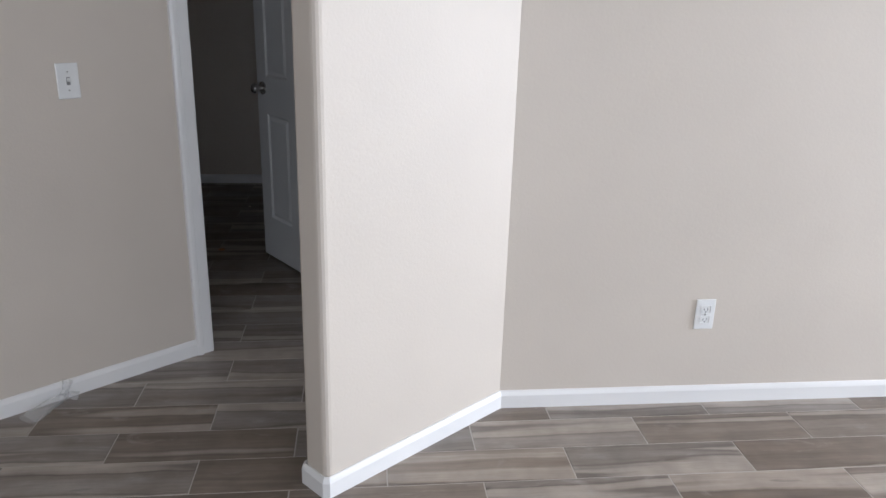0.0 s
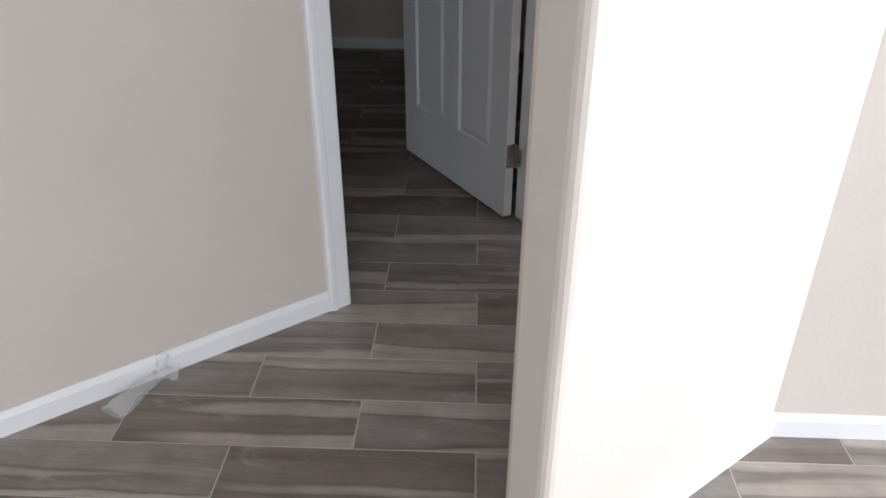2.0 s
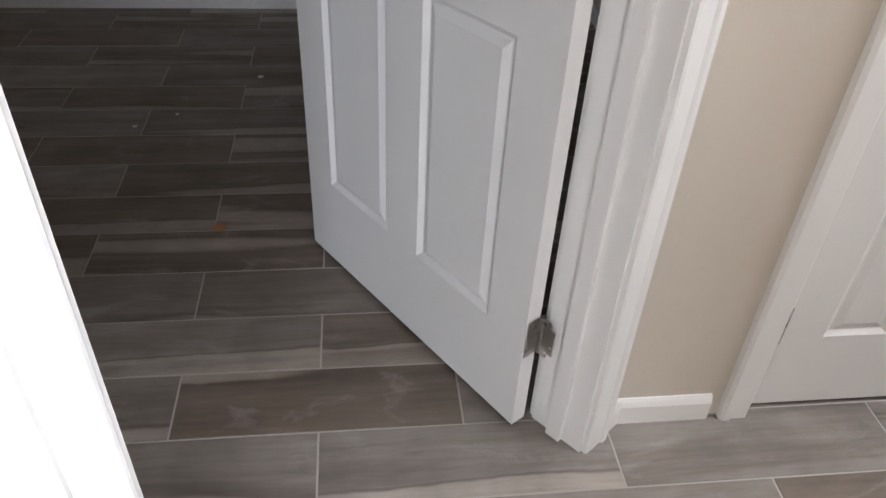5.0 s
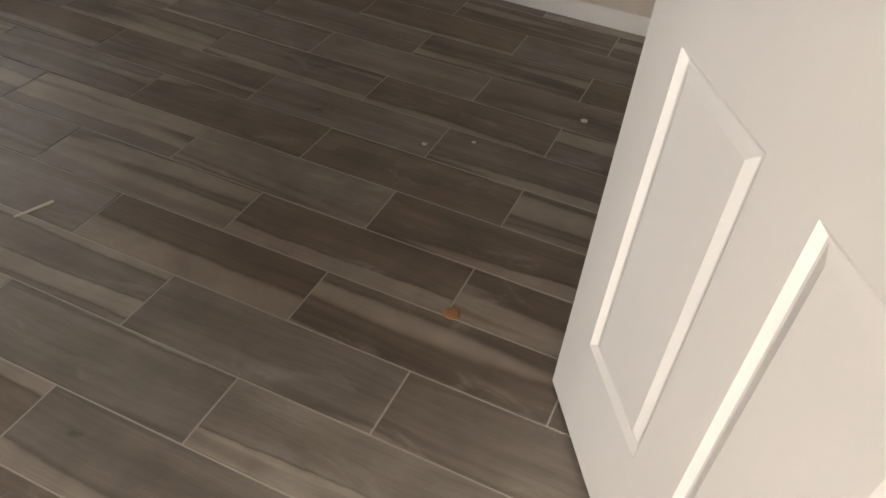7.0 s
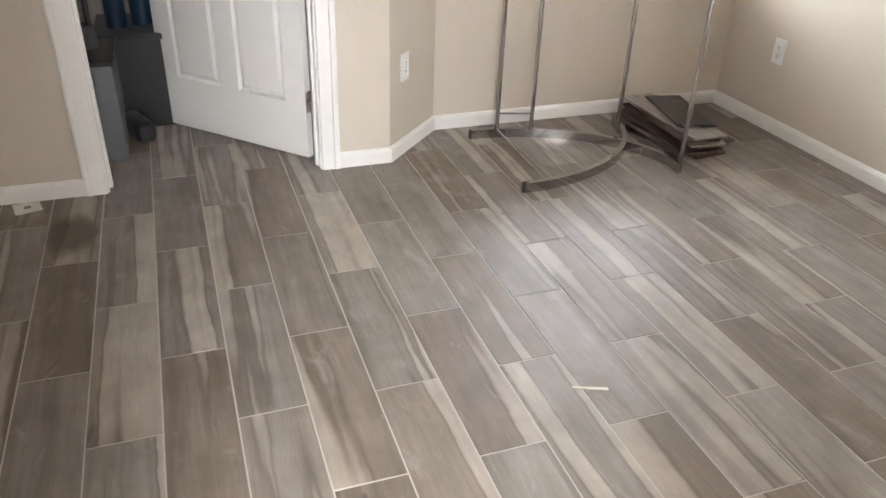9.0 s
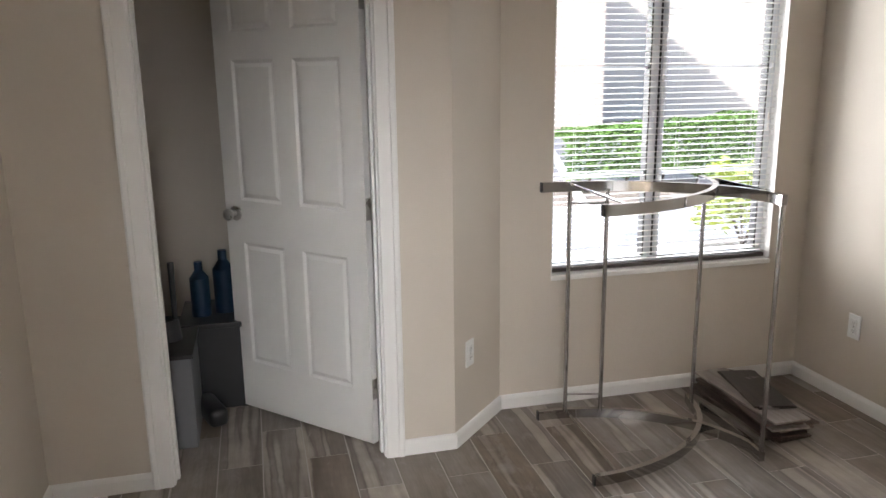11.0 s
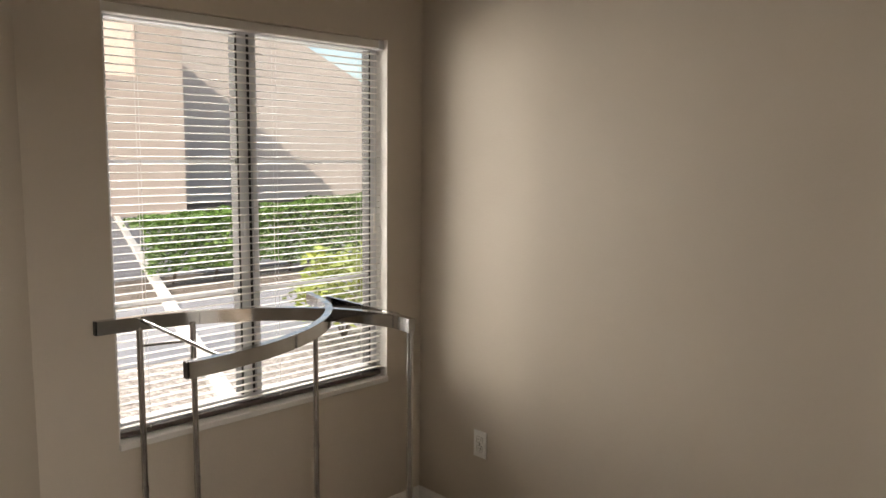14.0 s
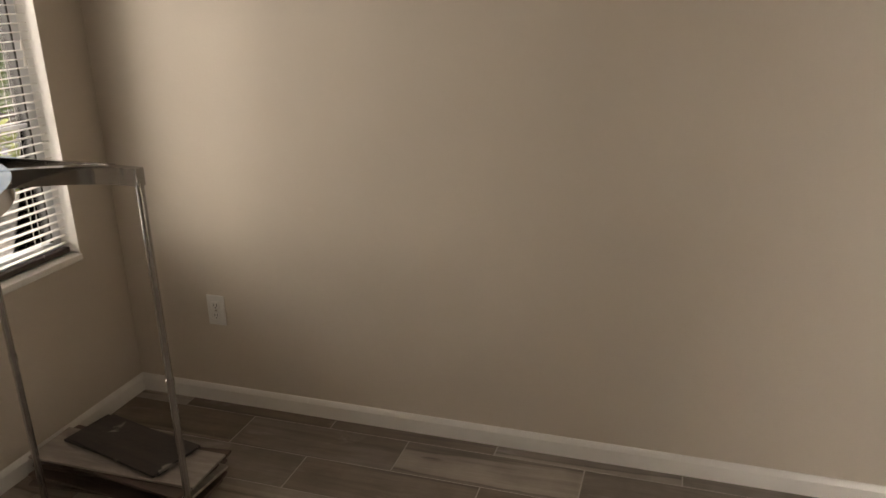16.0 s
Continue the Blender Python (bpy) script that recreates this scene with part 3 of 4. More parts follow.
blind = thing("window_blind", Matrix(), "white mini blind lowered with open slats", "blind")
XB = XW - 0.045
part("headrail", box((XB - 0.02, W0 + 0.004, WZ1 - 0.034), (XB + 0.022, W1 - 0.004, WZ1 - 0.002), 0.003), SLAT, blind)
part("bottom_rail", box((XB - 0.013, W0 + 0.008, WZ0 + 0.016), (XB + 0.013, W1 - 0.008, WZ0 + 0.034), 0.003), RAIL_BACKLIT, blind, "bottom rail with its backlit shade in the colour")
part("rail_end", box((XB - 0.022, W1 - 0.03, WZ1 - 0.038), (XB + 0.026, W1 - 0.002, WZ1 - 0.001), 0.002), VINYL, blind, "grey end bracket")
sl = bmesh.new()
prof = [(-0.0125, -0.0012), (-0.006, 0.0010), (0.0, 0.0018), (0.006, 0.0010), (0.0125, -0.0012)]
rows_ = [[sl.verts.new((x, y, z + dz)) for x, z in prof] for y, dz in ((W0 + 0.009, 0), (W1 - 0.009, 0))]
low_ = [[sl.verts.new((x, y, z - 0.0006)) for x, z in prof] for y in (W0 + 0.009, W1 - 0.009)]
for i in range(4):
    sl.faces.new((rows_[0][i], rows_[0][i + 1], rows_[1][i + 1], rows_[1][i]))
    sl.faces.new((low_[0][i + 1], low_[0][i], low_[1][i], low_[1][i + 1]))
for r0, r1 in ((rows_, low_),):
    for j in (0, 4):
        sl.faces.new((r0[0][j], r0[1][j], r1[1][j], r1[0][j]))
slat_mesh = mesh_of(sl, "slat", SLAT, False)
z = WZ0 + 0.05
rnd = random.Random(3)
while z < WZ1 - 0.045:
    s_ = new("slat", slat_mesh)
    s_.matrix_world = pose(XB, 0, z + rnd.uniform(-0.0006, 0.0006), 0, -4 + rnd.uniform(-1.2, 1.2), 0)
    s_.parent = blind
    z += 0.0265
for y in (W0 + 0.12, (W0 + W1) / 2 + 0.06, W1 - 0.12):
    for dx in (-0.013, 0.013):
        part("ladder_cord", cyl((XB + dx, y, WZ0 + 0.03), (XB + dx, y, WZ1 - 0.03), 0.0009, 5), SLAT, blind)
part("pull_cord", cyl((XB + 0.02, W1 - 0.05, WZ1 - 0.05), (XB + 0.02, W1 - 0.05, 1.25), 0.0012, 5), SLAT, blind)
for z in (1.32, 1.27):
    part("cord_tassel", cyl((XB + 0.02, W1 - 0.05, z - 0.02), (XB + 0.02, W1 - 0.05, z + 0.01), 0.007, 8, 0.003), SLAT, blind)

rod = thing("curtain_rod", pose(XW, 0, 2.33), "thin dark bronze curtain rod on three brackets", "curtain rod")
XR = 0.075
part("pole", cyl((XR, 1.17, 0.0), (XR, 1.92, 0.0), 0.009, 12), BRONZE, rod, "", True)
part("pole", cyl((XR, 1.90, 0.0), (XR, 2.50, 0.0), 0.0075, 12), BRONZE, rod, "", True)
for y in (1.215, 1.90, 2.455):
    bm = bmesh.new()
    add_box(bm, (0.0, y - 0.011, -0.055), (0.006, y + 0.011, 0.012), 0.002)
    add_cyl(bm, (0.004, y, -0.012), (XR, y, -0.012), 0.005, 8)
    add_box(bm, (XR - 0.012, y - 0.008, -0.014), (XR + 0.013, y + 0.008, -0.007), 0.001)
    add_box(bm, (XR + 0.009, y - 0.008, -0.010), (XR + 0.013, y + 0.008, 0.006), 0.001)
    part("bracket", bm, BRONZE, rod)
for y, s in ((1.17, -1), (2.50, 1)):
    bm = cyl((XR, y, 0), (XR, y + s * 0.02, 0), 0.013, 12)
    bmesh.ops.create_uvsphere(bm, u_segments=14, v_segments=10, radius=0.02, matrix=Matrix.Translation((XR, y + s * 0.032, 0)) @ Matrix.Diagonal((1, 1.2, 1, 1)))
    part("finial", bm, FINIAL, rod, "weathered brass finial", True)


# ---- plates on the walls ----
def outlet(m, label="white duplex wall outlet", toggle=False, blank=False):
    """Local x across, z up, y out of the wall."""
    root = thing("light_switch" if toggle else "wall_outlet", m, label, "switch" if toggle else "outlet")
    part("cover_plate", box((-0.036, 0.0, -0.058), (0.036, 0.006, 0.058), 0.003), PLASTIC, root)
    if toggle:
        part("toggle_slot", box((-0.006, 0.005, -0.013), (0.006, 0.0068, 0.013), 0.0005, 1), INK, root)
        part("toggle", box((-0.004, 0.006, -0.002), (0.004, 0.017, 0.010), 0.001, 1), PLASTIC, root)
    elif not blank:
        for dz in (-0.0195, 0.0195):
            face = part("receptacle", box((-0.0165, 0.005, dz - 0.0145), (0.0165, 0.008, dz + 0.0145), 0.005), PLASTIC, root)
            for x, h in ((-0.006, 0.0045), (0.006, 0.0036)):
                part("slot", box((x - 0.0012, 0.0072, dz + 0.001 - h), (x + 0.0012, 0.0084, dz + 0.001 + h)), DARKSLOT, face)
            part("slot", cyl((0, 0.0072, dz - 0.009), (0, 0.0084, dz - 0.009), 0.0025, 8), DARKSLOT, face)
    for dz in ((-0.03, 0.03) if toggle else (0.0,)):
        part("screw", cyl((0, 0.0055, dz), (0, 0.0072, dz), 0.003, 10), NICKEL, root)
    return root


ang = math.degrees(math.atan2(U.y, U.x))
outlet(pose(*(Vector((-0.4425, -0.5155)) + N * 0.0), 1.122, 0, 0, ang + 180), "white toggle light switch beside the bedroom door", True)
outlet(pose(1.749, -0.769, 0.356, 0, 0, 180), "white duplex outlet in the living room wall")
outlet(pose(-2.82, YN, 0.373, 0, 0, 180), "white duplex outlet above the bedroom baseboard")
cm = (Vector(CH0) * 0.70 + Vector(CH1) * 0.30)
ca = math.degrees(math.atan2(CH1[1] - CH0[1], CH1[0] - CH0[0]))
outlet(pose(cm.x, cm.y, 0.378, 0, 0, ca - 180), "white duplex outlet on the slanted corner")


# ---- clothes rack ----
def arc_points(cx, sx, a0, a1, tail, k=18):
    pts = [(cx + sx * 0.60 * math.cos(radians(q)), 1.215 + 0.735 * math.sin(radians(q))) for q in np.linspace(a0, a1, k)]
    return pts + tail


rack = thing("clothes_rack", Matrix(), "chrome garment rack of crossed curved bars on thin posts", "clothes rack")
TUBE = 0.0115
for z0, z1, nm in ((0.0, 0.042, "base_bar"), (1.036, 1.078, "top_bar")):
    rect = [(-TUBE, z0), (TUBE, z0), (TUBE, z1), (-TUBE, z1)]
    lift = [(-TUBE, z0 + 0.0005), (TUBE, z0 + 0.0005), (TUBE, z1 - 0.0005), (-TUBE, z1 - 0.0005)]
    part(nm, sweep(arc_points(-2.44, -1, 0, 82, [(-2.444, 1.935)]), rect), CHROME, rack, "", True)
    part(nm, sweep(arc_points(-3.055, 1, 0, 82, [(-3.03, 1.962)]), lift), CHROME, rack, "", True)
    part(nm, sweep([(-2.93, 1.968), (-2.54, 1.962)], [(-0.006, z0 + 0.001), (0.006, z0 + 0.001), (0.006, z1 - 0.001), (-0.006, z1 - 0.001)]), CHROME, rack)
    zr = z0 + 0.03
    part("cross_rod", cyl((-3.02, 1.345, zr), (-2.485, 1.318, zr), 0.006, 10), CHROME, rack, "", True)
    for tip in ((-3.04, 1.213), (-2.455, 1.213)):
        part("end_cap", box((tip[0] - 0.0105, tip[1] - 0.003, z0), (tip[0] + 0.0105, tip[1], z1)), BLACKP, rack, "black plastic end cap")
for sx_, cx_, q_ in ((-1, -2.44, 24.0), (1, -3.055, 66.0)):
    # welded seams on the upper bars
    tx, ty = -sx_ * 0.60 * math.sin(radians(q_)), 0.735 * math.cos(radians(q_))
    part("seam", box((-0.0012, -TUBE - 0.0006, 1.0355), (0.0012, TUBE + 0.0006, 1.0785)), NICKEL, rack, "bright welded seam", m=pose(cx_ + sx_ * 0.60 * math.cos(radians(q_)), 1.215 + 0.735 * math.sin(radians(q_)), 0, 0, 0, math.degrees(math.atan2(ty, tx))))
for px, py in ((-3.028, 1.338), (-2.985, 1.490), (-2.955, 1.935), (-2.452, 1.936)):
    part("post", cyl((px, py, 0.03), (px, py, 1.045), 0.0095, 14), CHROME, rack, "", True)
    part("coupling", cyl((px, py, 0.515), (px, py, 0.535), 0.0112, 14), CHROME, rack, "", True)
for zr in (0.115, 0.985):
    part("rung", cyl((-3.028, 1.338, zr), (-2.985, 1.490, zr), 0.0045, 8), CHROME, rack, "", True)


# ---- stack of planks ----
def plank(m, size, mat, label):
    ob = part("floor_plank", box((-size[0] / 2, -size[1] / 2, 0), (size[0] / 2, size[1] / 2, size[2]), 0.0015, 1), mat, None, label, m=m)
    return tagged(ob, label, "plank", "stack of planks by the window")


rnd = random.Random(11)
zz = 0.001
for i in range(10):
    h = 0.0092
    pale = i in (9, 6)
    x_ = -2.828 if i == 9 else -2.850 + 0.03 * (i / 9) + rnd.uniform(-0.022, 0.022)
    y_ = 2.138 if i == 9 else 2.150 + rnd.uniform(-0.040, 0.040)
    a_ = 0.8 if i == 9 else rnd.uniform(-7.0, 7.0)
    plank(pose(x_, y_, zz, 0, 0, a_), (0.59, 0.1735, h), PLANK_PALE if pale else PLANK, "pale grey wood-look plank in the stack" if pale else "brown wood-look plank in an uneven stack")
    zz += h + 0.0016
for x, y, a_, ln in ((-2.850, 2.190, -10, 0.42), (-2.835, 2.176, -13, 0.40)):
    plank(pose(x, y, zz, 0, 0, a_), (ln, 0.170, 0.0085), PLANK_DARK, "dark glossy plank lying on top of the stack")
    zz += 0.0095

# ---- small things on the floors ----
stick = part("plastic_knife", box((-0.048, -0.006, 0), (0.048, 0.006, 0.003), 0.0012, 1), STICKM, None, "", m=pose(-1.320, 0.889, 0.0005, 0, 0, 69))
for v in stick.data.vertices:
    if v.co.x < 0:
        v.co.y *= 0.55
tagged(stick, "pale plastic knife lying on the bedroom floor", "litter")
card = thing("paper_card", pose(-2.825, -0.605, 0.001, 0, 0, 14), "small white printed card on the floor by the closet", "card")
part("sheet", box((-0.045, -0.045, 0), (0.045, 0.045, 0.0015), 0.0004, 1), CARD, card)
part("print", box((-0.012, -0.012, 0.0016), (0.012, 0.012, 0.0020)), INK, card)
chip = bmesh.new()
bmesh.ops.create_icosphere(chip, subdivisions=2, radius=0.02)
for v in chip.verts:
    v.co.x *= 1.0 + 0.4 * noise.noise(v.co * 60)
    v.co.z = max(0.0, v.co.z * 0.22)
tagged(part("bark_chip", chip, WOODCHIP, None, "", m=pose(-0.283, 1.055, 0.0005, 0, 0, 20)), "small orange-brown wood chip on the floor", "litter")
for x, y, r in ((-0.62, 1.62, 0.009), (-0.50, 1.70, 0.007), (-0.25, 1.98, 0.014)):
    bm = bmesh.new()
    bmesh.ops.create_icosphere(bm, subdivisions=1, radius=r)
    for v in bm.verts:
        v.co *= 1 + 0.35 * noise.noise(v.co * 90 + Vector((x * 9, y * 9, 0)))
        v.co.z = max(0.0, v.co.z * 0.4)
    tagged(part("paint_crumb", bm, STICKM, None, "", m=pose(x, y, 0.0005)), "tiny pale crumb of plaster on the floor", "litter")
st = bmesh.new()
bmesh.ops.create_circle(st, cap_ends=True, segments=40, radius=0.145)
tagged(part("floor_stain", st, STAIN, None, "", m=pose(-2.57, -0.44, 0.0012) @ Matrix.Diagonal((1.25, 0.75, 1, 1))), "brown damp stain on the floor by the closet", "stain", "", "structure")

def crumpled_tube(bm, spine, radii, flat, rings=34, seg=22, seed=0.0):
    """A loose film tube along a bent line, folded and creased."""
    sp = [Vector(p) for p in spine]
    prev = None
    for i in range(rings):
        f = i / (rings - 1) * (len(sp) - 1)
        k = min(int(f), len(sp) - 2)
        w = f - k
        w = w * w * (3 - 2 * w) * 0.5 + w * 0.5
        cpt = sp[k].lerp(sp[k + 1], w)
        r = radii[k] * (1 - w) + radii[k + 1] * w
        fl = flat[k] * (1 - w) + flat[k + 1] * w
        d = (sp[k + 1] - sp[k]).normalized()
        side = d.cross(Vector((0, 0, 1)))
        side = side.normalized() if side.length > 0.2 else Vector((0.777, 0.629, 0))
        up = side.cross(d)
        ring = []
        for j in range(seg):
            an = 2 * math.pi * j / seg
            q = Vector((i * 0.21, 2.2 * math.cos(an), 2.2 * math.sin(an) + seed))
            rr = r * (1 + 0.32 * noise.noise(q * 1.3) + 0.22 * noise.noise(q * 3.1) + 0.10 * math.sin(an * 5 + i * 0.3))
            v = cpt + side * (rr * math.cos(an)) + up * (rr * fl * math.sin(an))
            v.z = max(0.001, v.z)
            ring.append(bm.verts.new(v))
        if prev:
            for j in range(seg):
                bm.faces.new((prev[j], prev[(j + 1) % seg], ring[(j + 1) % seg], ring[j]))
        prev = ring


bag = bmesh.new()
crumpled_tube(bag, [(-0.541, -0.618, 0.072), (-0.546, -0.626, 0.040), (-0.552, -0.640, 0.018), (-0.585, -0.705, 0.018), (-0.622, -0.784, 0.012)], [0.019, 0.013, 0.017, 0.027, 0.036], [0.7, 0.8, 0.8, 0.6, 0.32])
crumpled_tube(bag, [(-0.552, -0.638, 0.022), (-0.528, -0.632, 0.020), (-0.505, -0.626, 0.012)], [0.010, 0.018, 0.022], [0.8, 0.7, 0.5], 14, 16, 5.0)
tagged(part("plastic_bag", bag, FILM, None, "", True), "crumpled clear plastic bag against the baseboard", "plastic bag")

# ---- closet ----
cab = thing("storage_cabinet", pose(-3.42, -0.50, 0), "low grey cabinet just inside the closet", "cabinet")
part("body", box((-0.30, -0.22, 0.0), (0.24, 0.24, 0.40), 0.004), CABINET, cab)
part("top_board", box((-0.31, -0.23, 0.40), (0.25, 0.25, 0.42), 0.003), BLACKP, cab, "black top board")
pl = thing("cleaning_brush", pose(-3.40, -0.36, 0.4205), "black cleaning brush standing in a round cup", "brush")
bm = cyl((0, 0, 0), (0, 0, 0.09), 0.055, 20, 0.045)
part("cup", bm, BLACKP, pl, "", True)
part("handle", cyl((0.0, 0.03, 0.08), (0.004, 0.032, 0.34), 0.011, 12, 0.014), BLACKP, pl, "", True)
box_ = thing("storage_crate", pose(-3.75, -0.18, 0), "dark plastic crate on the closet floor", "crate")
bm = bmesh.new()
add_box(bm, (-0.2, -0.15, 0), (0.2, 0.15, 0.42), 0.01)
part("body", bm, BLACKP, box_)
part("rim", box((-0.21, -0.16, 0.40), (0.21, 0.16, 0.425), 0.004), BLACKP, box_)
for x, y, h, r in ((-3.70, -0.24, 0.26, 0.045), (-3.74, -0.13, 0.30, 0.05)):
    bt = thing("spray_bottle", pose(x, y, 0.426), "dark blue plastic bottle standing on a crate", "bottle", "bottles in the closet")
    part("bottle", cyl((0, 0, 0), (0, 0, h * 0.7), r, 18), TEAL, bt, "", True)
    part("shoulder", cyl((0, 0, h * 0.7), (0, 0, h * 0.85), r, 18, r * 0.4), TEAL, bt, "", True)
    part("cap", cyl((0, 0, h * 0.85), (0, 0, h), r * 0.42, 14), TEAL, bt, "", True)
shoe = bmesh.new()
add_box(shoe, (-0.12, -0.045, 0), (0.12, 0.045, 0.09), 0.03, 3)
tagged(part("dark_shoe", shoe, BLACKP, None, "", True, m=pose(-3.45, -0.215, 0.001, 0, 0, 20)), "dark shoe on the closet floor", "shoe")

# ---- outside the window ----
structure("ground", box((-400, -400, -0.42), (400, 400, -0.16)), DIRT, "bare earth round the house", "ground")
structure("gravel_bed", box((-6.7, -8, -0.16), (XWO, 16, -0.145)), GRAVEL, "pale gravel strip beside the house", "ground")
structure("pavement", box((-9.0, -8, -0.16), (-6.7, 18, -0.140), 0.006), CONCRETE, "grey concrete footpath", "pavement")
structure("road", box((-20.9, -40, -0.16), (-10.9, 60, -0.148)), CONCRETE, "pale grey concrete drive", "road")
structure("slab_house", box((-5.2, -6.4, -0.5), (6.9, 0.70, -0.02)), CONCRETE, "concrete slab under the house", "ground")
structure("slab_bedroom", box((XWO, 0.70, -0.5), (6.9, YN + 0.15, -0.02)), CONCRETE, "concrete slab under the house", "ground")
hb = thing("neighbour_building", Matrix(), "beige stucco building with a stepped front and sloping roofline", "building")
bm = bmesh.new()
gable = [(10.19, -0.2), (29.7, -0.2), (29.7, 0.0), (10.19, 8.5)]
lo_ = [bm.verts.new((-25.0, y, z)) for y, z in gable]
f = bm.faces.new(lo_)
ex = bmesh.ops.extrude_face_region(bm, geom=[f])["geom"]
bmesh.ops.translate(bm, verts=[v for v in ex if isinstance(v, bmesh.types.BMVert)], vec=(-6, 0, 0))
part("wall", bm, STUCCO_B, hb)
part("wing", box((-31, 8.88, -0.2), (-21.0, 10.19, 5.8)), STUCCO, hb)
part("low_wall", box((-31, -12.0, -0.2), (-21.0, 8.88, 3.53)), STUCCO, hb)


def leaf_cloud(name, count, inside, leaf, seed, mat, parent=None):
    """Many small folded leaves scattered through a shape."""
    rg = random.Random(seed)
    verts, faces = [], []
    while len(faces) < count * 2:
        p = inside(rg)
        if p is None:
            continue
        p = Vector(p)
        q = Euler((rg.uniform(-0.9, 0.9), rg.uniform(-0.9, 0.9), rg.uniform(0, 6.28))).to_matrix()
        w, l = leaf[0] * rg.uniform(0.6, 1.2), leaf[1] * rg.uniform(0.6, 1.2)
        k = len(verts)
        verts += [p + q @ Vector(c) for c in ((0, -l, 0), (-w, 0, 0.25 * w), (0, l, 0), (w, 0, 0.25 * w))]
        faces += [(k, k + 2, k + 1), (k, k + 3, k + 2)]
    me = bpy.data.meshes.new(name)
    me.from_pydata([tuple(v) for v in verts], [], faces)
    me.materials.append(mat)
    ob = new(name, me)
    if parent is not None:
        ob.parent = parent
    return ob


def in_hedge(rg):
    y = rg.uniform(4.35, 12.0)
    side = rg.random()
    top = 0.70 + 0.055 * min(4.0, y - 4.3) + 0.06 * noise.noise(Vector((y * 1.7, 0, 3))) + 0.04 * noise.noise(Vector((y * 6, 1, 3)))
    bottom = 0.0 + 0.18 * max(0, noise.noise(Vector((y * 1.1, 7, 3))) + 0.2)
    if side < 0.6:
        x = -9.98 + 0.10 * noise.noise(Vector((y * 3, rg.uniform(0, 1) * 3, 5))) - rg.random() ** 2 * 0.25
        z = bottom + (top - bottom) * rg.random()
    else:
        x = -10.0 - 0.75 * rg.random()
        z = top - 0.10 * rg.random() ** 2
    return (x, y, z)


hedge = thing("hedge", Matrix(), "clipped green hedge along the neighbouring wall", "hedge")
leaf_cloud("foliage", 30000, in_hedge, (0.026, 0.040), 5, HEDGE, hedge)
for y in np.arange(4.8, 12, 0.6):
    part("stem", cyl((-10.3, y, -0.18), (-10.3 + 0.05, y + 0.1, 0.5), 0.02, 6), BARK, hedge)
BX, BY = -6.35, 4.62


def in_bush(rg):
    u_, v_ = rg.uniform(0, 6.28), rg.uniform(-0.4, 1.0)
    r = (0.35 + 0.65 * rg.random() ** 0.5)
    c = math.sqrt(max(0, 1 - v_ * v_))
    d = Vector((c * math.cos(u_), c * math.sin(u_), v_))
    k = 0.50 * (1 + 0.45 * noise.noise(d * 2.3 + Vector((4, 1, 9)))) * r
    if noise.noise(d * 5 * r) < -0.2:
        return None
    return (BX + d.x * k * 0.9, BY + d.y * k * 1.05, 0.24 + d.z * k)


bush = thing("shrub", pose(BX, BY, -0.145), "yellow-green leafy shrub growing in the gravel", "shrub")
fo = leaf_cloud("foliage", 1300, in_bush, (0.026, 0.055), 8, BUSH, None)
fo.parent = bush
fo.matrix_parent_inverse = bush.matrix_world.inverted()
for k in range(7):
    t_ = k * 0.9
    part("stem", cyl((0, 0, 0), (0.28 * math.cos(t_), 0.28 * math.sin(t_), 0.65), 0.012, 6, 0.005), BARK, bush)
# concrete mow curb, a row of short straight lengths
edge = thing("garden_curb", Matrix(), "straight pale concrete curb crossing gravel and path", "curb")
p0_, p1_ = Vector((-20.5, 8.04)), Vector((-4.4, 2.56))
cnt = 20
em = mesh_of(box((-0.42, -0.065, 0), (0.42, 0.065, 0.075), 0.012, 2), "curb_length", STONEW)
rg = random.Random(2)
d = p1_ - p0_
for k in range(cnt):
    q = p0_.lerp(p1_, (k + 0.5) / cnt)
    o = new("curb_length", em)
    o.matrix_world = pose(q.x, q.y, -0.15 + rg.uniform(-0.004, 0.004), 0, 0, math.degrees(math.atan2(d.y, d.x)) + rg.uniform(-0.6, 0.6))
    o.parent = edge


# ---- floors: grout bed and single tiles ----
P, H = 0.1735, 0.296
structure("grout_bed", box((-5.0, -6.2, -0.02), (6.6, 0.70, -0.0012)), GROUT, "pale grout bed under the tiles", "floor")
structure("grout_bed_bedroom", box((XW - 0.05, 0.70, -0.02), (6.6, YN, -0.0012)), GROUT, "pale grout bed under the tiles", "floor")


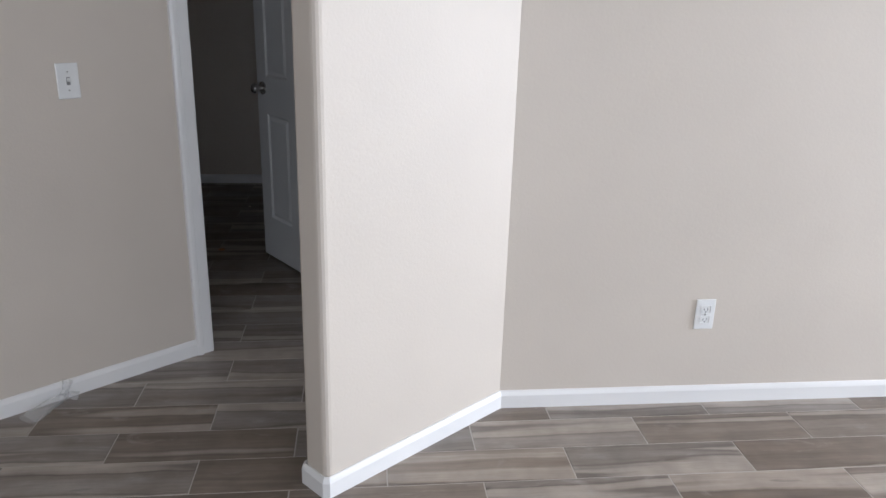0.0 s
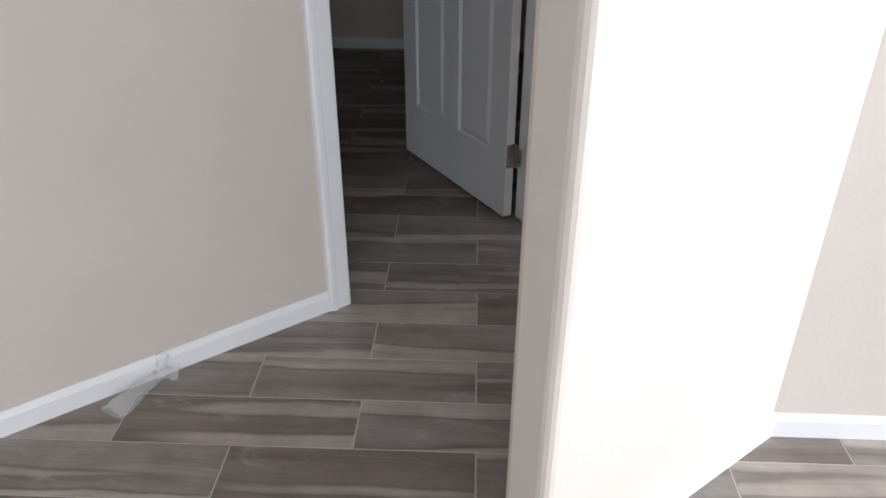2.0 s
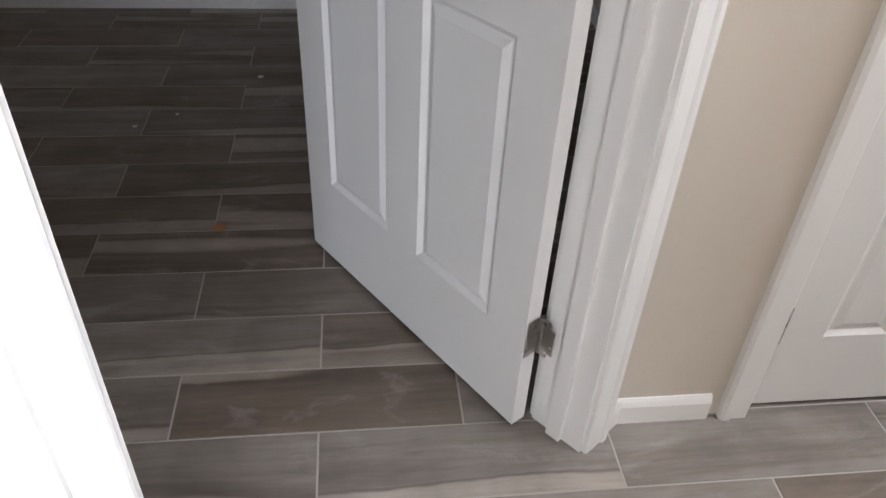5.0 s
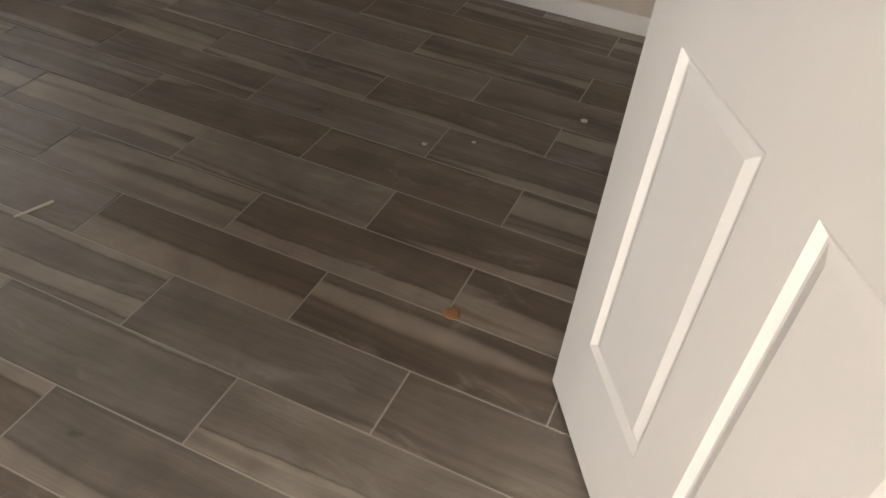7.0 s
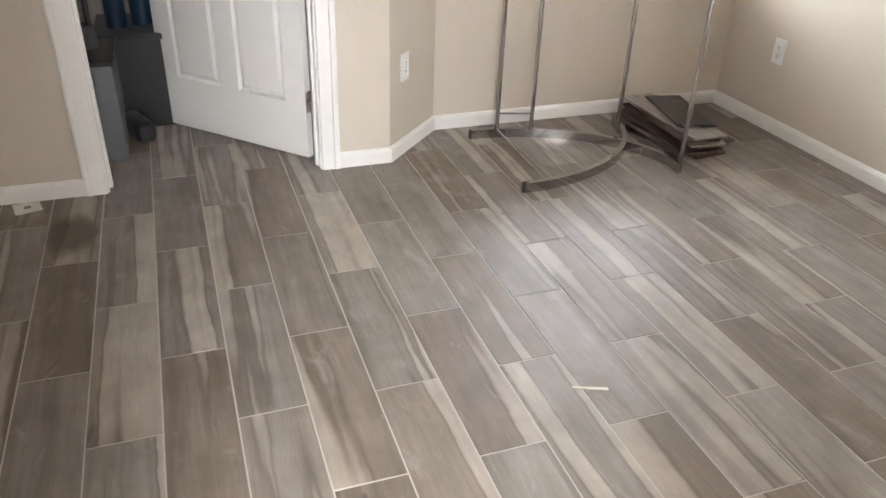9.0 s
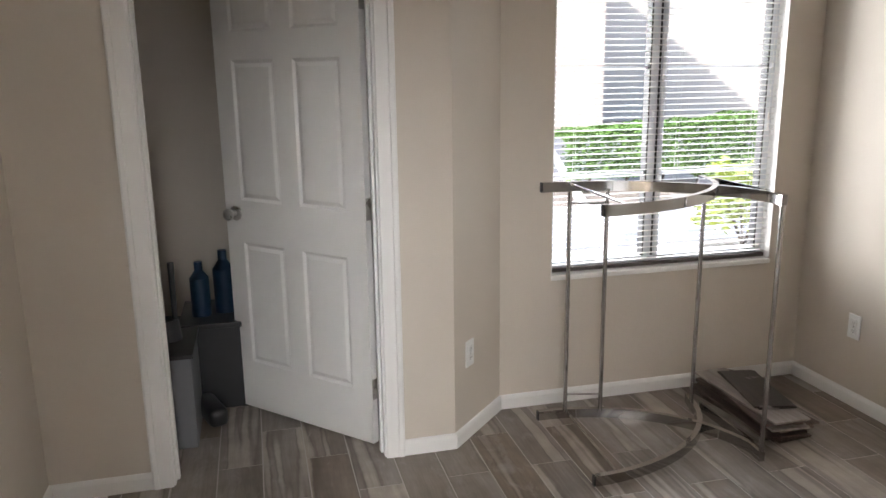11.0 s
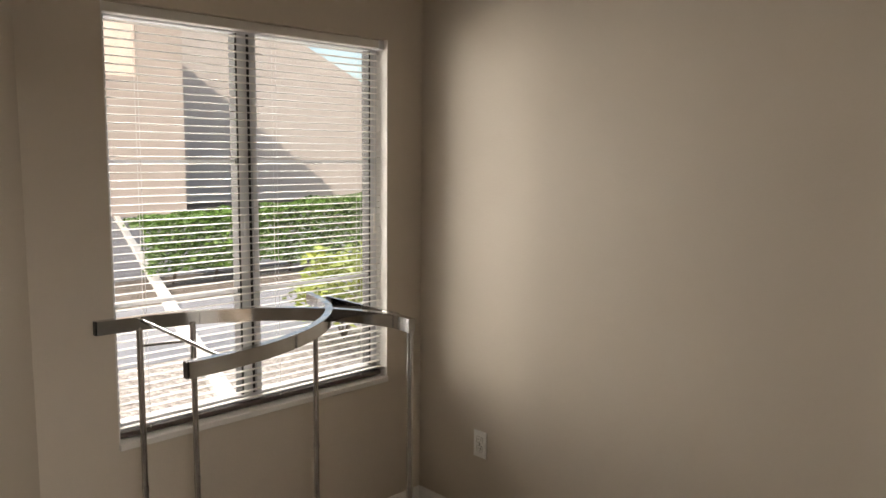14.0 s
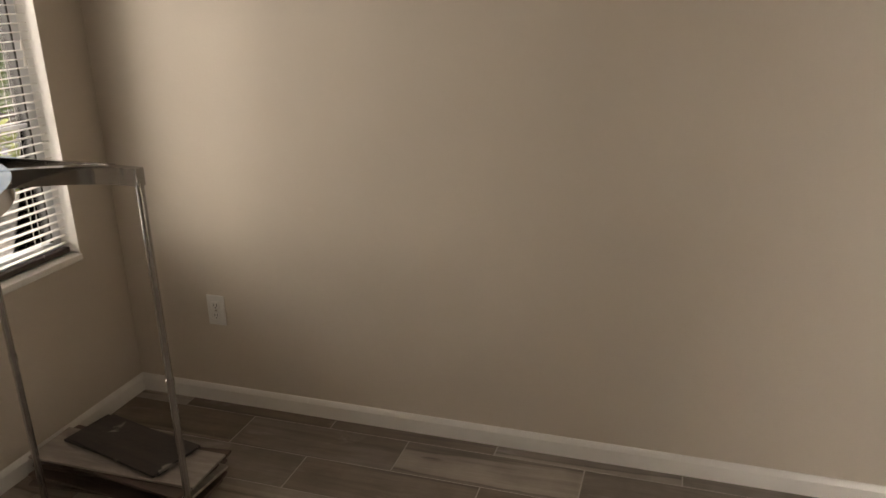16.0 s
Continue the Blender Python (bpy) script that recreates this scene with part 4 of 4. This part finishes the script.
def tile_mesh():
    bm = box((-H + 0.0021, -P / 2 + 0.0021, -0.008), (H - 0.0021, P / 2 - 0.0021, 0.0))
    es = [e for e in bm.edges if all(abs(v.co.z) < 1e-6 for v in e.verts)]
    bmesh.ops.bevel(bm, geom=es, offset=0.0007, segments=1, affect="EDGES")
    return mesh_of(bm, "floor_tile", TILE)


TM = tile_mesh()
floor_hall = tagged(new("floor_hall"), "grey-brown wood-look plank tiles with pale joints", "floor", "", "structure")
floor_bedroom = tagged(new("floor_bedroom"), "grey-brown wood-look plank tiles with pale joints", "floor", "", "structure")
rg = random.Random(4)
rest_v, rest_f = [], []
for k in range(-36, 16):
    for j in range(-20, 24):
        if (j + k) % 2 == 0:
            continue
        x, y = (j + 1) * H, (k + 0.5) * P
        if y - P / 2 > YN or x - H > 6.6 or x + H < -5.0:
            continue
        nn = N.x * x + N.y * y
        in_bed = (nn > -0.06 and y > YS_B - 0.1) or (x < -1.0 and y > YS_B - 0.1)
        if in_bed and (x > XE + 0.4 or x < -4.3 or (x < -3.4 and y > 0.72)):
            continue
        if in_bed or (y > -2.35 and -1.6 < x < 3.1):
            o = new("floor_tile", TM)
            o.matrix_world = pose(x, y, rg.uniform(-0.0004, 0.0004), rg.uniform(-0.03, 0.03), rg.uniform(-0.015, 0.015), 180 * rg.randint(0, 1))
            o.parent = floor_bedroom if in_bed else floor_hall
        else:
            q = len(rest_v)
            hx, hy = H - 0.0021, P / 2 - 0.0021
            rest_v += [(x + a_, y + b_, c_) for c_ in (-0.006, 0.0) for a_, b_ in ((-hx, -hy), (hx, -hy), (hx, hy), (-hx, hy))]
            rest_f += [(q + 4, q + 5, q + 6, q + 7)] + [(q + i, q + (i + 1) % 4, q + 4 + (i + 1) % 4, q + 4 + i) for i in range(4)]
me = bpy.data.meshes.new("floor_tiles")
me.from_pydata(rest_v, [], rest_f)
me.materials.append(TILE)
tagged(new("floor_living", me), "grey-brown wood-look plank tiles of the living room", "floor", "", "stuff")
